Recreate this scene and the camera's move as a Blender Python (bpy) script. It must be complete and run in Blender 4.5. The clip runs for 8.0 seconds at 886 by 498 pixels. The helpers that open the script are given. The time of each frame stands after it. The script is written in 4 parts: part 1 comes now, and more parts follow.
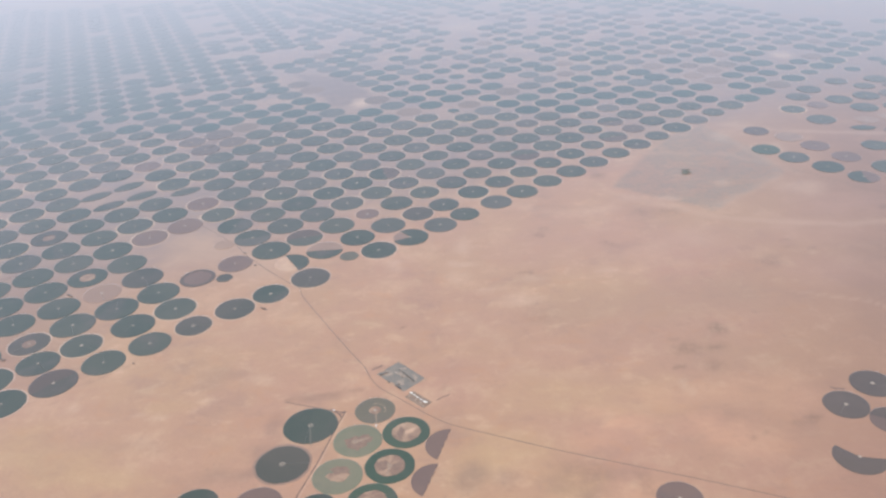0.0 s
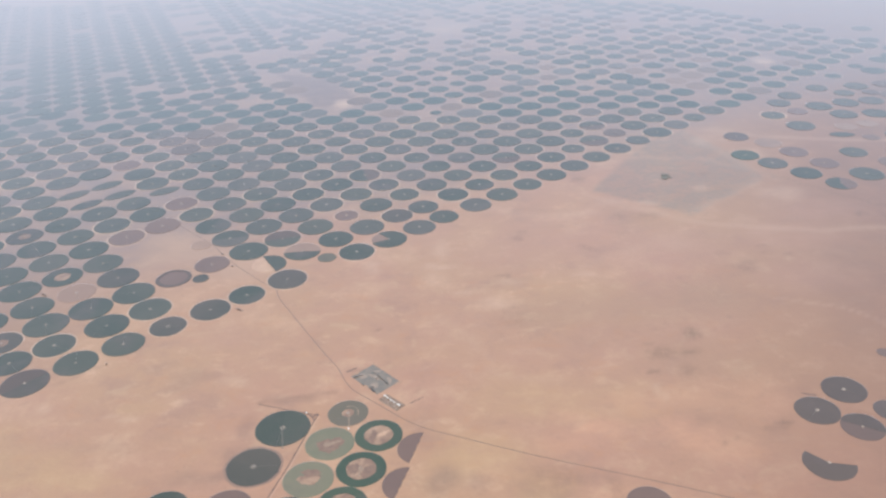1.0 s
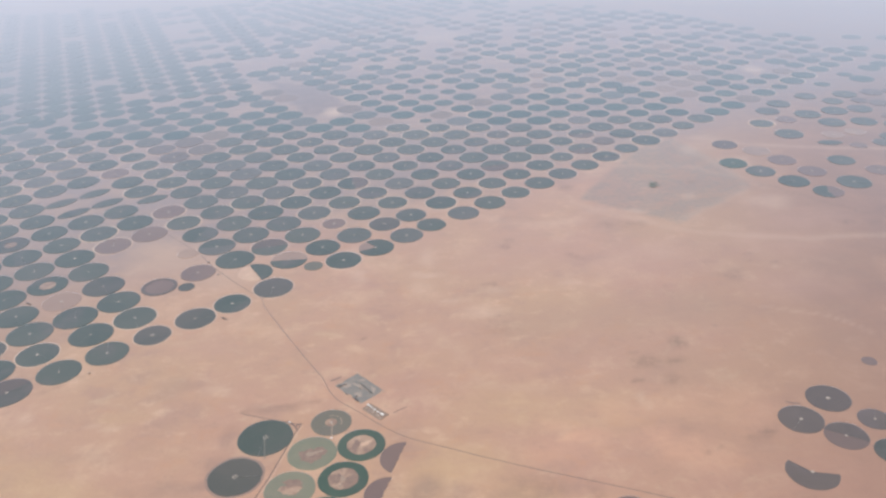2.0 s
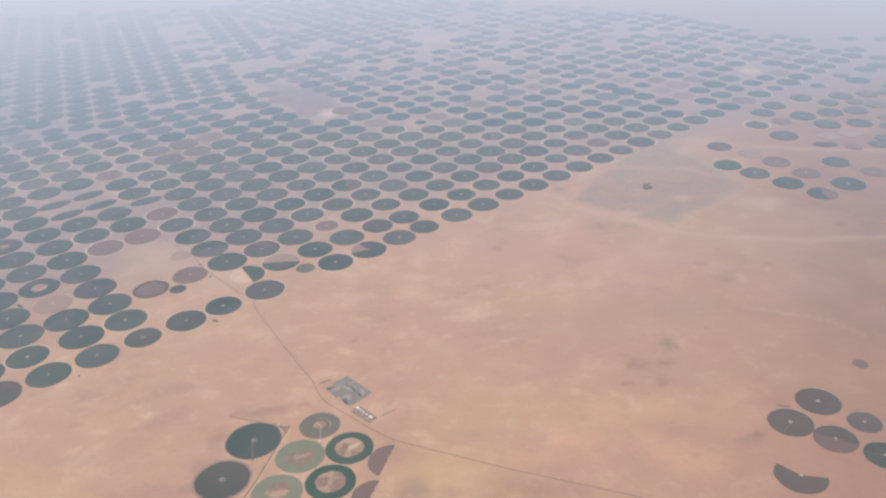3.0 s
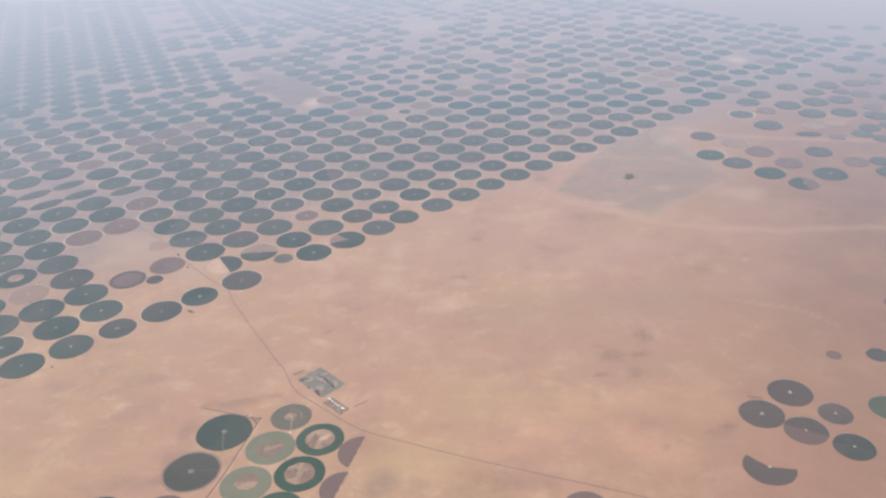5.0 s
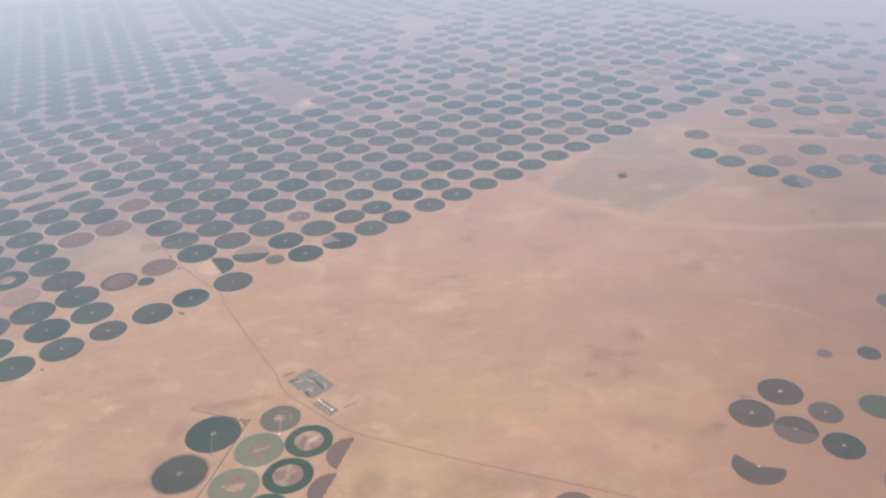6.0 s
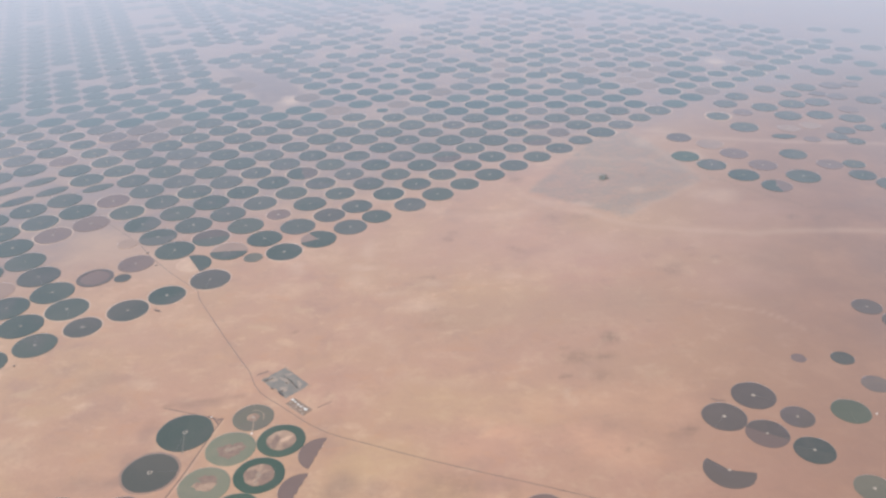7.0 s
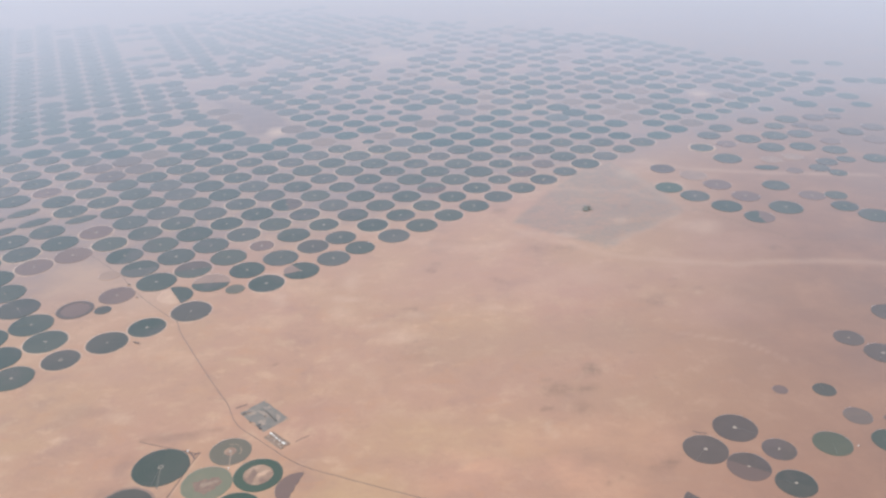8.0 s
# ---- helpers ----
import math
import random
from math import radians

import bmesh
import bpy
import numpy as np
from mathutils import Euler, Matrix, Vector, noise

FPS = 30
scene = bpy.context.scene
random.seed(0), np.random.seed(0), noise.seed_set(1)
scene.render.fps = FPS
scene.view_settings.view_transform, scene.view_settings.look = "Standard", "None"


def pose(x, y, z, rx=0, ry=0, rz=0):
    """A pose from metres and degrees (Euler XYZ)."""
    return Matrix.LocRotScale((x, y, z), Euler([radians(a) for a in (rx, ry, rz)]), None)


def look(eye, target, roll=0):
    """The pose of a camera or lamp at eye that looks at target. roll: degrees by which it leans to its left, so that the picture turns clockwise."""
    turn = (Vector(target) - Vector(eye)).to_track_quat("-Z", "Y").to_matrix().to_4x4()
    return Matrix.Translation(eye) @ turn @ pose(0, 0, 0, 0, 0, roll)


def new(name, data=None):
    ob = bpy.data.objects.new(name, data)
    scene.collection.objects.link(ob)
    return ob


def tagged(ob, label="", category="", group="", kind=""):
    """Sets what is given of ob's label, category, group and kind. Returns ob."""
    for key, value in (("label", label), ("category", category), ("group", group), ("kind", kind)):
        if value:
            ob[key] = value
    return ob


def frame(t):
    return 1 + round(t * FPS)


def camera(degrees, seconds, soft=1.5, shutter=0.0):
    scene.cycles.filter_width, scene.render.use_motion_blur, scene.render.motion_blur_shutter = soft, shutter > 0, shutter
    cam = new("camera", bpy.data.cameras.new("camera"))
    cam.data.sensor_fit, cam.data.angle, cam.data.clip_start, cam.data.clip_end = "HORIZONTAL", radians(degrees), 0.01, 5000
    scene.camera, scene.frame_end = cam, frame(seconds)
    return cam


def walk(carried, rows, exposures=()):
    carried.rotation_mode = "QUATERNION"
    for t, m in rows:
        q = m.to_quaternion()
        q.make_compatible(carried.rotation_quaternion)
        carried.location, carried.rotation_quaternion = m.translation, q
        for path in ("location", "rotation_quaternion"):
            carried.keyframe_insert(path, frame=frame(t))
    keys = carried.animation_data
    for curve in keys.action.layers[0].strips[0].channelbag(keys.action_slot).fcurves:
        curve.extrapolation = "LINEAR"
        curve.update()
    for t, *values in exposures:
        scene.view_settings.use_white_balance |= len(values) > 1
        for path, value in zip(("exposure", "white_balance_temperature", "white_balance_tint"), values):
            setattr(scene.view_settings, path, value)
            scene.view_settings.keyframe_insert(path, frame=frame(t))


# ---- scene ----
# A wide plain of circular irrigated fields in a desert, seen from an aircraft in level flight.
# The land is laid out small enough for the far fields to stay inside the lens's clipping distance.
cam = camera(54.97, 8.0, soft=2.5)
EYE = 600.0
SPEED = Vector((14.2508, 2.2999, -0.1614))
TURNS = [
    (0.0, 61.886, 3.393, -0.000),
    (0.5, 61.832, 2.882, -0.183),
    (1.0, 61.958, 2.528, -0.481),
    (1.5, 62.227, 2.466, -0.714),
    (1.7, 62.321, 2.447, -0.731),
    (2.8, 62.584, 2.441, -0.619),
    (3.0, 62.510, 2.476, -0.604),
    (3.5, 62.132, 2.294, -0.608),
    (4.0, 61.800, 2.050, -0.693),
    (4.5, 61.709, 2.060, -0.749),
    (4.7, 61.724, 2.162, -0.750),
    (5.8, 61.676, 2.762, -0.771),
    (6.0, 61.650, 2.716, -0.809),
    (6.5, 61.484, 2.349, -0.878),
    (7.0, 61.578, 1.749, -1.148),
    (7.5, 62.521, 1.394, -1.425),
    (8.0, 63.603, 1.574, -1.626),
]
walk(cam, [(t, pose(SPEED.x * t, SPEED.y * t, EYE + SPEED.z * t, rx, ry, rz)) for t, rx, ry, rz in TURNS])
scene.view_settings.exposure = 0.20

# ---- world, sun ----
SUN_UP, SUN_ROUND = 52.0, 215.0
world = bpy.data.worlds.new("sky")
scene.world = world
world.use_nodes = True
wn = world.node_tree.nodes
sky = wn.new("ShaderNodeTexSky")
sky.sky_type = "NISHITA"
sky.sun_disc = False
sky.sun_elevation, sky.sun_rotation = radians(SUN_UP), radians(SUN_ROUND)
sky.air_density, sky.dust_density, sky.ozone_density = 1.0, 3.0, 1.5
wn["Background"].inputs["Strength"].default_value = 0.15
dusty = wn.new("ShaderNodeMix")  # a sky whitened all over by airborne dust
dusty.data_type = "RGBA"
dusty.inputs[0].default_value = 0.7
# whiter and warmer low down, where the dust lies thick
way = wn.new("ShaderNodeTexCoord")
height = wn.new("ShaderNodeSeparateXYZ")
rise = wn.new("ShaderNodeMapRange")
rise.interpolation_type = "SMOOTHSTEP"
rise.inputs[1].default_value, rise.inputs[2].default_value = 0.15, 0.30
veil = wn.new("ShaderNodeMix")
veil.data_type = "RGBA"
veil.inputs[6].default_value, veil.inputs[7].default_value = (6.30, 4.95, 4.78, 1.0), (3.22, 3.92, 5.05, 1.0)
world.node_tree.links.new(way.outputs["Generated"], height.inputs[0])
world.node_tree.links.new(height.outputs[2], rise.inputs[0])
world.node_tree.links.new(rise.outputs[0], veil.inputs[0])
world.node_tree.links.new(veil.outputs[2], dusty.inputs[7])
world.node_tree.links.new(sky.outputs["Color"], dusty.inputs[6])
world.node_tree.links.new(dusty.outputs[2], wn["Background"].inputs["Color"])

sun = new("sun", bpy.data.lights.new("sun", "SUN"))
sun.data.energy, sun.data.angle, sun.data.color = 2.2, radians(0.6), (1.0, 0.915, 0.79)
d = Vector((math.sin(radians(SUN_ROUND)) * math.cos(radians(SUN_UP)), math.cos(radians(SUN_ROUND)) * math.cos(radians(SUN_UP)), math.sin(radians(SUN_UP))))
sun.matrix_world = look(d * 900, (0, 0, 0))


# ---- materials ----
class Nodes:
    """Short hand for a material's node tree."""

    def __init__(self, name):
        self.mat = bpy.data.materials.new(name)
        self.mat.use_nodes = True
        self.tree = self.mat.node_tree
        self.bsdf = self.tree.nodes["Principled BSDF"]
        self.out = self.tree.nodes["Material Output"]

    def add(self, kind, operation="", data_type="", blend_type="", interpolation_type=""):
        node = self.tree.nodes.new(kind)
        if operation:
            node.operation = operation
        if data_type:
            node.data_type = data_type
        if blend_type:
            node.blend_type = blend_type
        if interpolation_type:
            node.interpolation_type = interpolation_type
        return node

    def link(self, a, b):
        self.tree.links.new(a, b)

    def put(self, socket, value):
        if isinstance(value, (int, float)):
            socket.default_value = value
        elif isinstance(value, tuple):
            socket.default_value = (*value, 1.0) if len(value) == 3 and socket.type == "RGBA" else value
        else:
            self.link(value, socket)

    def maths(self, op, a, b=0.0, clamp=False):
        node = self.add("ShaderNodeMath", operation=op)
        node.use_clamp = clamp
        self.put(node.inputs[0], a)
        self.put(node.inputs[1], b)
        return node.outputs[0]

    def mix(self, fac, a, b, how="MIX"):
        node = self.add("ShaderNodeMix", data_type="RGBA", blend_type=how)
        self.put(node.inputs[0], fac)
        self.put(node.inputs[6], a)
        self.put(node.inputs[7], b)
        return node.outputs[2]

    def noise(self, vector, scale, detail=4.0, rough=0.55, warp=0.0):
        node = self.add("ShaderNodeTexNoise")
        self.link(vector, node.inputs["Vector"])
        for key, value in (("Scale", scale), ("Detail", detail), ("Roughness", rough), ("Distortion", warp)):
            node.inputs[key].default_value = value
        return node.outputs["Fac"]

    def ramp(self, fac, lo, hi):
        node = self.add("ShaderNodeMapRange", interpolation_type="SMOOTHSTEP")
        self.put(node.inputs[0], fac)
        node.inputs[1].default_value, node.inputs[2].default_value = lo, hi
        return node.outputs[0]

    def vector(self, op, a, b=None, out="Vector"):
        node = self.add("ShaderNodeVectorMath", operation=op)
        self.put(node.inputs[0], a)
        if b is not None:
            self.put(node.inputs[1], b)
        return node.outputs[out]

    def coord(self, which):
        return self.add("ShaderNodeTexCoord").outputs[which]

    def place(self):
        return self.add("ShaderNodeNewGeometry").outputs["Position"]

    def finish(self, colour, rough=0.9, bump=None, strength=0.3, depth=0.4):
        """A dull dusty surface, with distance haze imitated by gloss that grows at a low angle."""
        self.put(self.bsdf.inputs["Base Color"], colour)
        self.bsdf.inputs["Roughness"].default_value = rough
        self.bsdf.inputs["Specular IOR Level"].default_value = 0.1
        if bump is not None:
            node = self.add("ShaderNodeBump")
            node.inputs["Strength"].default_value, node.inputs["Distance"].default_value = strength, depth
            self.link(bump, node.inputs["Height"])
            self.link(node.outputs[0], self.bsdf.inputs["Normal"])
        # stand-in for distance haze: sky-reflecting gloss that thickens as the view flattens
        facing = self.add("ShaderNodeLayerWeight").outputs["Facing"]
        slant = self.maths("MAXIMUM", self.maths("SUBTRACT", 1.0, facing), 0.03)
        haze = self.maths("MULTIPLY", self.maths("POWER", slant, -HAZE_POWER), -HAZE)
        gloss = self.maths("SUBTRACT", 1.0, self.maths("EXPONENT", haze), clamp=True)
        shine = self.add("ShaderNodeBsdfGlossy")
        shine.inputs["Color"].default_value = HAZE_TINT
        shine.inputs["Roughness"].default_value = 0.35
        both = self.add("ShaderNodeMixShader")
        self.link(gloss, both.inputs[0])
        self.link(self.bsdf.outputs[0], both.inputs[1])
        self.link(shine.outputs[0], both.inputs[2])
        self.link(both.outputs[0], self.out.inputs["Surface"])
        return self.mat


# amount, growth and tint of the gloss that imitates haze
HAZE, HAZE_POWER, HAZE_TINT = 0.031, 2.4, (1.0, 1.0, 1.0, 1.0)


def sand_material(name, tint=(1.0, 1.0, 1.0), stains=1.0, marked=False):
    n = Nodes(name)
    p = n.place()
    wide = n.noise(p, 0.0028, 6, 0.55, 0.2)
    mid = n.noise(p, 0.012, 8, 0.66, 0.15)
    blotch = n.noise(n.vector("MULTIPLY", p, (0.7, 1.0, 1.0)), 0.034, 7, 0.68, 0.2)
    fine = n.noise(p, 0.11, 6, 0.65)
    grain = n.noise(p, 1.3, 3, 0.6)
    c = n.mix(n.ramp(wide, 0.35, 0.65), (0.460, 0.256, 0.174), (0.480, 0.287, 0.168))
    c = n.mix(n.maths("MULTIPLY", n.ramp(mid, 0.50, 0.72), 0.60), c, (0.61, 0.392, 0.250))
    c = n.mix(n.maths("MULTIPLY", n.ramp(mid, 0.50, 0.28), 0.6), c, (0.35, 0.205, 0.148))
    c = n.mix(n.maths("MULTIPLY", n.maths("MULTIPLY", n.ramp(blotch, 0.52, 0.72), n.ramp(wide, 0.25, 0.6)), 0.72), c, (0.625, 0.402, 0.258))
    c = n.mix(n.maths("MULTIPLY", n.maths("MULTIPLY", n.ramp(blotch, 0.48, 0.28), n.ramp(wide, 0.7, 0.3)), 0.6), c, (0.345, 0.205, 0.138))
    rusty = n.noise(n.vector("MULTIPLY", p, (1.0, 1.6, 1.0)), 0.019, 6, 0.7, 0.4)
    c = n.mix(n.maths("MULTIPLY", n.ramp(rusty, 0.52, 0.70), 0.38), c, (0.50, 0.252, 0.132))
    c = n.mix(n.maths("MULTIPLY", n.ramp(rusty, 0.44, 0.30), 0.45), c, (0.55, 0.37, 0.232))
    spots = n.maths("MULTIPLY", n.ramp(fine, 0.56, 0.74), n.ramp(n.noise(p, 0.006, 3), 0.45, 0.62))
    c = n.mix(n.maths("MULTIPLY", spots, 0.45 * stains), c, (0.25, 0.165, 0.125))
    c = n.mix(n.maths("MULTIPLY", n.ramp(grain, 0.35, 0.7), 0.16), c, (0.38, 0.245, 0.17))
    if marked:
        # washes of other soils, stony stains, old tracks and a grey gravel plot, as laid out on the ground sheet; also
        # window vignette put into the eastern sand
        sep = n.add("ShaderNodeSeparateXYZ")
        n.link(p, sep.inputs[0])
        # sand turned darker and redder eastwards, imitating the window's vignette
        east_dim = n.maths("MULTIPLY", n.ramp(n.maths("SUBTRACT", sep.outputs[0], n.maths("MULTIPLY", sep.outputs[1], 0.25)), -60.0, 400.0), 0.78)
        c = n.mix(east_dim, c, (0.306, 0.160, 0.101))
        # second vignette darkening, painted into the sand farther east
        far_east_dim = n.maths("MULTIPLY", n.ramp(n.maths("SUBTRACT", sep.outputs[0], n.maths("MULTIPLY", sep.outputs[1], 0.18)), 230.0, 620.0), 0.62)
        c = n.mix(n.maths("MULTIPLY", far_east_dim, n.ramp(mid, 0.72, 0.34)), c, (0.215, 0.124, 0.088))
        rim = n.vector("DOT_PRODUCT", n.vector("SUBTRACT", p, (-17.5, 1225.0, 0.0)), (-0.45, 0.893, 0.0), "Value")
        tilled = n.maths("ADD", n.maths("MULTIPLY", n.ramp(mid, 0.62, 0.36), 0.25), 0.60)
        c = n.mix(n.maths("MULTIPLY", n.ramp(rim, -40.0, 230.0), tilled), c, (0.266, 0.203, 0.186))
        soil, mark = n.add("ShaderNodeAttribute"), n.add("ShaderNodeAttribute")
        soil.attribute_name, mark.attribute_name = "soil", "mark"
        patchy, stony_bits, trodden = n.ramp(blotch, 0.22, 0.58), n.ramp(fine, 0.30, 0.60), n.ramp(mid, 0.15, 0.55)
        c = n.mix(n.maths("MULTIPLY", soil.outputs["Alpha"], n.maths("ADD", n.maths("MULTIPLY", patchy, 0.65), 0.35)), c, soil.outputs["Color"])
        rgb = n.add("ShaderNodeSeparateColor")
        n.link(mark.outputs["Color"], rgb.inputs[0])
        gravel = n.maths("ADD", n.maths("ADD", n.maths("MULTIPLY", n.ramp(blotch, 0.36, 0.62), 0.34), n.maths("MULTIPLY", n.ramp(fine, 0.38, 0.62), 0.22)), 0.12)
        c = n.mix(n.maths("MULTIPLY", rgb.outputs[2], gravel), c, (0.212, 0.184, 0.152))
        c = n.mix(n.maths("MULTIPLY", rgb.outputs[0], n.maths("ADD", n.maths("MULTIPLY", stony_bits, 0.85), 0.3)), c, (0.215, 0.126, 0.080))
        c = n.mix(n.maths("MULTIPLY", rgb.outputs[1], n.maths("ADD", n.maths("MULTIPLY", trodden, 0.7), 0.3)), c, (0.62, 0.43, 0.305))
    c = n.mix(1.0, c, tint, "MULTIPLY")
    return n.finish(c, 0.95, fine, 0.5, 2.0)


def crop_material(name, green, dry, island=False, speck=0.25, rings=0.2, deep=(0.034, 0.052, 0.037)):
    """A crop in rings about its pivot. Colours vary from field to field."""
    n = Nodes(name)
    p = n.place()
    if island:
        own = n.add("ShaderNodeNewGeometry").outputs["Random Per Island"]
    else:
        own = n.add("ShaderNodeObjectInfo").outputs["Random"]
    own2 = n.maths("FRACT", n.maths("MULTIPLY", own, 37.7))
    own3 = n.maths("FRACT", n.maths("MULTIPLY", own, 171.3))
    c = n.mix(n.maths("MULTIPLY", n.maths("POWER", own, 1.6), 0.85), green, dry)
    c = n.mix(n.maths("MULTIPLY", own2, 0.5), c, deep)
    cloud = n.noise(p, 0.055, 4, 0.6)
    c = n.mix(n.maths("MULTIPLY", n.ramp(cloud, 0.4, 0.75), 0.35), c, dry)
    if not island:
        q = n.coord("Object")
        sep = n.add("ShaderNodeSeparateXYZ")
        n.link(q, sep.inputs[0])
        flat = n.add("ShaderNodeCombineXYZ")
        n.link(sep.outputs[0], flat.inputs[0])
        n.link(sep.outputs[1], flat.inputs[1])
        far = n.add("ShaderNodeVectorMath", operation="LENGTH")
        n.link(flat.outputs[0], far.inputs[0])
        r = far.outputs["Value"]
        wob = n.noise(q, 3.0, 3)
        wave = n.maths("SINE", n.maths("ADD", n.maths("MULTIPLY", r, 46.0), n.maths("MULTIPLY", wob, 2.5)))
        c = n.mix(n.maths("MULTIPLY", n.ramp(wave, 0.3, 1.0), rings), c, dry)
        turn = n.maths("MULTIPLY", own3, 6.283)
        side = n.maths("ADD", n.maths("MULTIPLY", sep.outputs[0], n.maths("COSINE", turn)), n.maths("MULTIPLY", sep.outputs[1], n.maths("SINE", turn)))
        half = n.maths("MULTIPLY", n.ramp(side, -0.01, 0.03), n.ramp(own2, 0.45, 0.55))
        c = n.mix(n.maths("MULTIPLY", half, 0.22), c, dry)
        fade = n.maths("MULTIPLY", n.ramp(side, -0.9, 1.0), n.maths("MULTIPLY", n.ramp(own, 0.25, 0.9), 0.32))
        c = n.mix(fade, c, dry)
        mauve = n.maths("MULTIPLY", n.ramp(n.noise(p, 0.021, 3, 0.6), 0.46, 0.68), n.maths("MULTIPLY", own3, 0.42))
        c = n.mix(mauve, c, (0.150, 0.112, 0.105))
    grain = n.noise(p, 0.9, 4, 0.7)
    c = n.mix(n.maths("MULTIPLY", n.ramp(grain, 0.5, 0.8), speck), c, dry)
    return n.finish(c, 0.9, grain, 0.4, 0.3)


def plain_material(name, colour, other, scale=0.5, rough=0.85):
    n = Nodes(name)
    p = n.place()
    a, b = n.noise(p, scale, 5, 0.65), n.noise(p, scale * 9, 3, 0.6)
    c = n.mix(n.ramp(a, 0.35, 0.7), colour, other)
    c = n.mix(n.maths("MULTIPLY", n.ramp(b, 0.4, 0.8), 0.3), c, other)
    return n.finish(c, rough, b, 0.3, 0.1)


def mottled_soil(name):
    """Bare field soil: pale crust broken by ragged dark tilled patches."""
    n = Nodes(name)
    p = n.place()
    own = n.add("ShaderNodeObjectInfo").outputs["Random"]
    shift = n.add("ShaderNodeCombineXYZ")
    n.put(shift.inputs[2], n.maths("MULTIPLY", own, 300.0))
    q = n.vector("ADD", p, shift.outputs[0])
    patch, fine = n.noise(q, 0.062, 5, 0.6, 0.8), n.noise(q, 0.6, 4, 0.65)
    c = n.mix(n.ramp(patch, 0.40, 0.58), (0.255, 0.158, 0.112), (0.40, 0.258, 0.172))
    c = n.mix(n.maths("MULTIPLY", n.ramp(patch, 0.58, 0.70), 0.8), c, (0.50, 0.34, 0.24))
    c = n.mix(n.maths("MULTIPLY", n.ramp(fine, 0.4, 0.75), 0.3), c, (0.30, 0.20, 0.15))
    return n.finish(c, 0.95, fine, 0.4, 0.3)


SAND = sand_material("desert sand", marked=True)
PALE = sand_material("pale trodden sand", (1.12, 1.22, 1.30), 0.3)
RIM = sand_material("pale wheel-worn rim", (1.12, 1.30, 1.50), 0.2)
CROP = crop_material("dark green crop", (0.049, 0.068, 0.049), (0.096, 0.100, 0.073), deep=(0.040, 0.058, 0.043))
LUSH = crop_material("lush green crop", (0.051, 0.086, 0.053), (0.078, 0.106, 0.066), rings=0.12, speck=0.15)
MID = crop_material("grey green crop", (0.074, 0.086, 0.066), (0.135, 0.118, 0.098))
LIGHT = crop_material("light green young crop", (0.184, 0.184, 0.118), (0.262, 0.218, 0.146), deep=(0.148, 0.156, 0.098))
BROWN = crop_material("brown stubble", (0.172, 0.110, 0.089), (0.212, 0.138, 0.106), rings=0.3, deep=(0.15, 0.095, 0.078))
FALLOW = crop_material("mauve fallow soil", (0.295, 0.186, 0.135), (0.35, 0.228, 0.165), rings=0.3, deep=(0.25, 0.155, 0.115))
FAR_CROP = crop_material("far green crop", (0.018, 0.060, 0.046), (0.060, 0.096, 0.074), island=True, deep=(0.024, 0.050, 0.040))
FAR_MID = crop_material("far dry crop", (0.072, 0.096, 0.082), (0.152, 0.136, 0.118), island=True)
FAR_BROWN = crop_material("far fallow soil", (0.20, 0.130, 0.098), (0.27, 0.178, 0.130), island=True)
DULL = crop_material("dull grey brown crop", (0.108, 0.080, 0.064), (0.140, 0.103, 0.080), deep=(0.082, 0.064, 0.052))
DIM = crop_material("dim brownish crop", (0.068, 0.068, 0.052), (0.115, 0.096, 0.074))
STALE = crop_material("old grey stubble", (0.168, 0.122, 0.096), (0.205, 0.146, 0.112), deep=(0.15, 0.108, 0.084))
STUBBLE = crop_material("dark reddish stubble", (0.142, 0.092, 0.074), (0.170, 0.112, 0.088), deep=(0.12, 0.078, 0.064))
OLIVE = crop_material("olive grey crop", (0.128, 0.116, 0.080), (0.175, 0.148, 0.102), deep=(0.110, 0.100, 0.068))
GREEN = crop_material("fresh green crop", (0.104, 0.104, 0.068), (0.125, 0.120, 0.080), rings=0.1, speck=0.1, deep=(0.075, 0.088, 0.050))
FAINT = crop_material("faint abandoned soil", (0.335, 0.210, 0.150), (0.38, 0.245, 0.172), rings=0.4, deep=(0.30, 0.19, 0.135))
MOTTLED = mottled_soil("mottled bare soil")
WORN = plain_material("worn reddish brown soil", (0.215, 0.135, 0.098), (0.285, 0.185, 0.130), 0.22)
LANE = plain_material("pale brown wheel lane", (0.36, 0.255, 0.18), (0.29, 0.21, 0.15), 0.4)
PATH = plain_material("pale wheel path", (0.20, 0.175, 0.135), (0.15, 0.14, 0.11), 0.6)
ROAD = plain_material("worn asphalt", (0.165, 0.108, 0.084), (0.225, 0.15, 0.115), 0.15)
TRACK = plain_material("dark dirt track", (0.135, 0.085, 0.066), (0.22, 0.14, 0.105), 0.2)
PAD = plain_material("pale concrete", (0.46, 0.38, 0.31), (0.36, 0.29, 0.23), 0.8)
STEEL = plain_material("galvanised steel", (0.24, 0.235, 0.22), (0.18, 0.17, 0.15), 1.0, 0.5)
YARD = plain_material("grey yard gravel", (0.186, 0.168, 0.142), (0.268, 0.222, 0.176), 0.11)
SANDY = plain_material("drifted sand", (0.455, 0.283, 0.184), (0.41, 0.255, 0.168), 0.2)
YARD_SOIL = plain_material("grey brown yard soil", (0.40, 0.295, 0.22), (0.28, 0.235, 0.19), 0.3)
DARKROOF = plain_material("dark shed roof", (0.07, 0.065, 0.06), (0.12, 0.10, 0.09), 0.5)
WHITE = plain_material("white painted roof", (0.82, 0.80, 0.76), (0.72, 0.69, 0.63), 0.5)
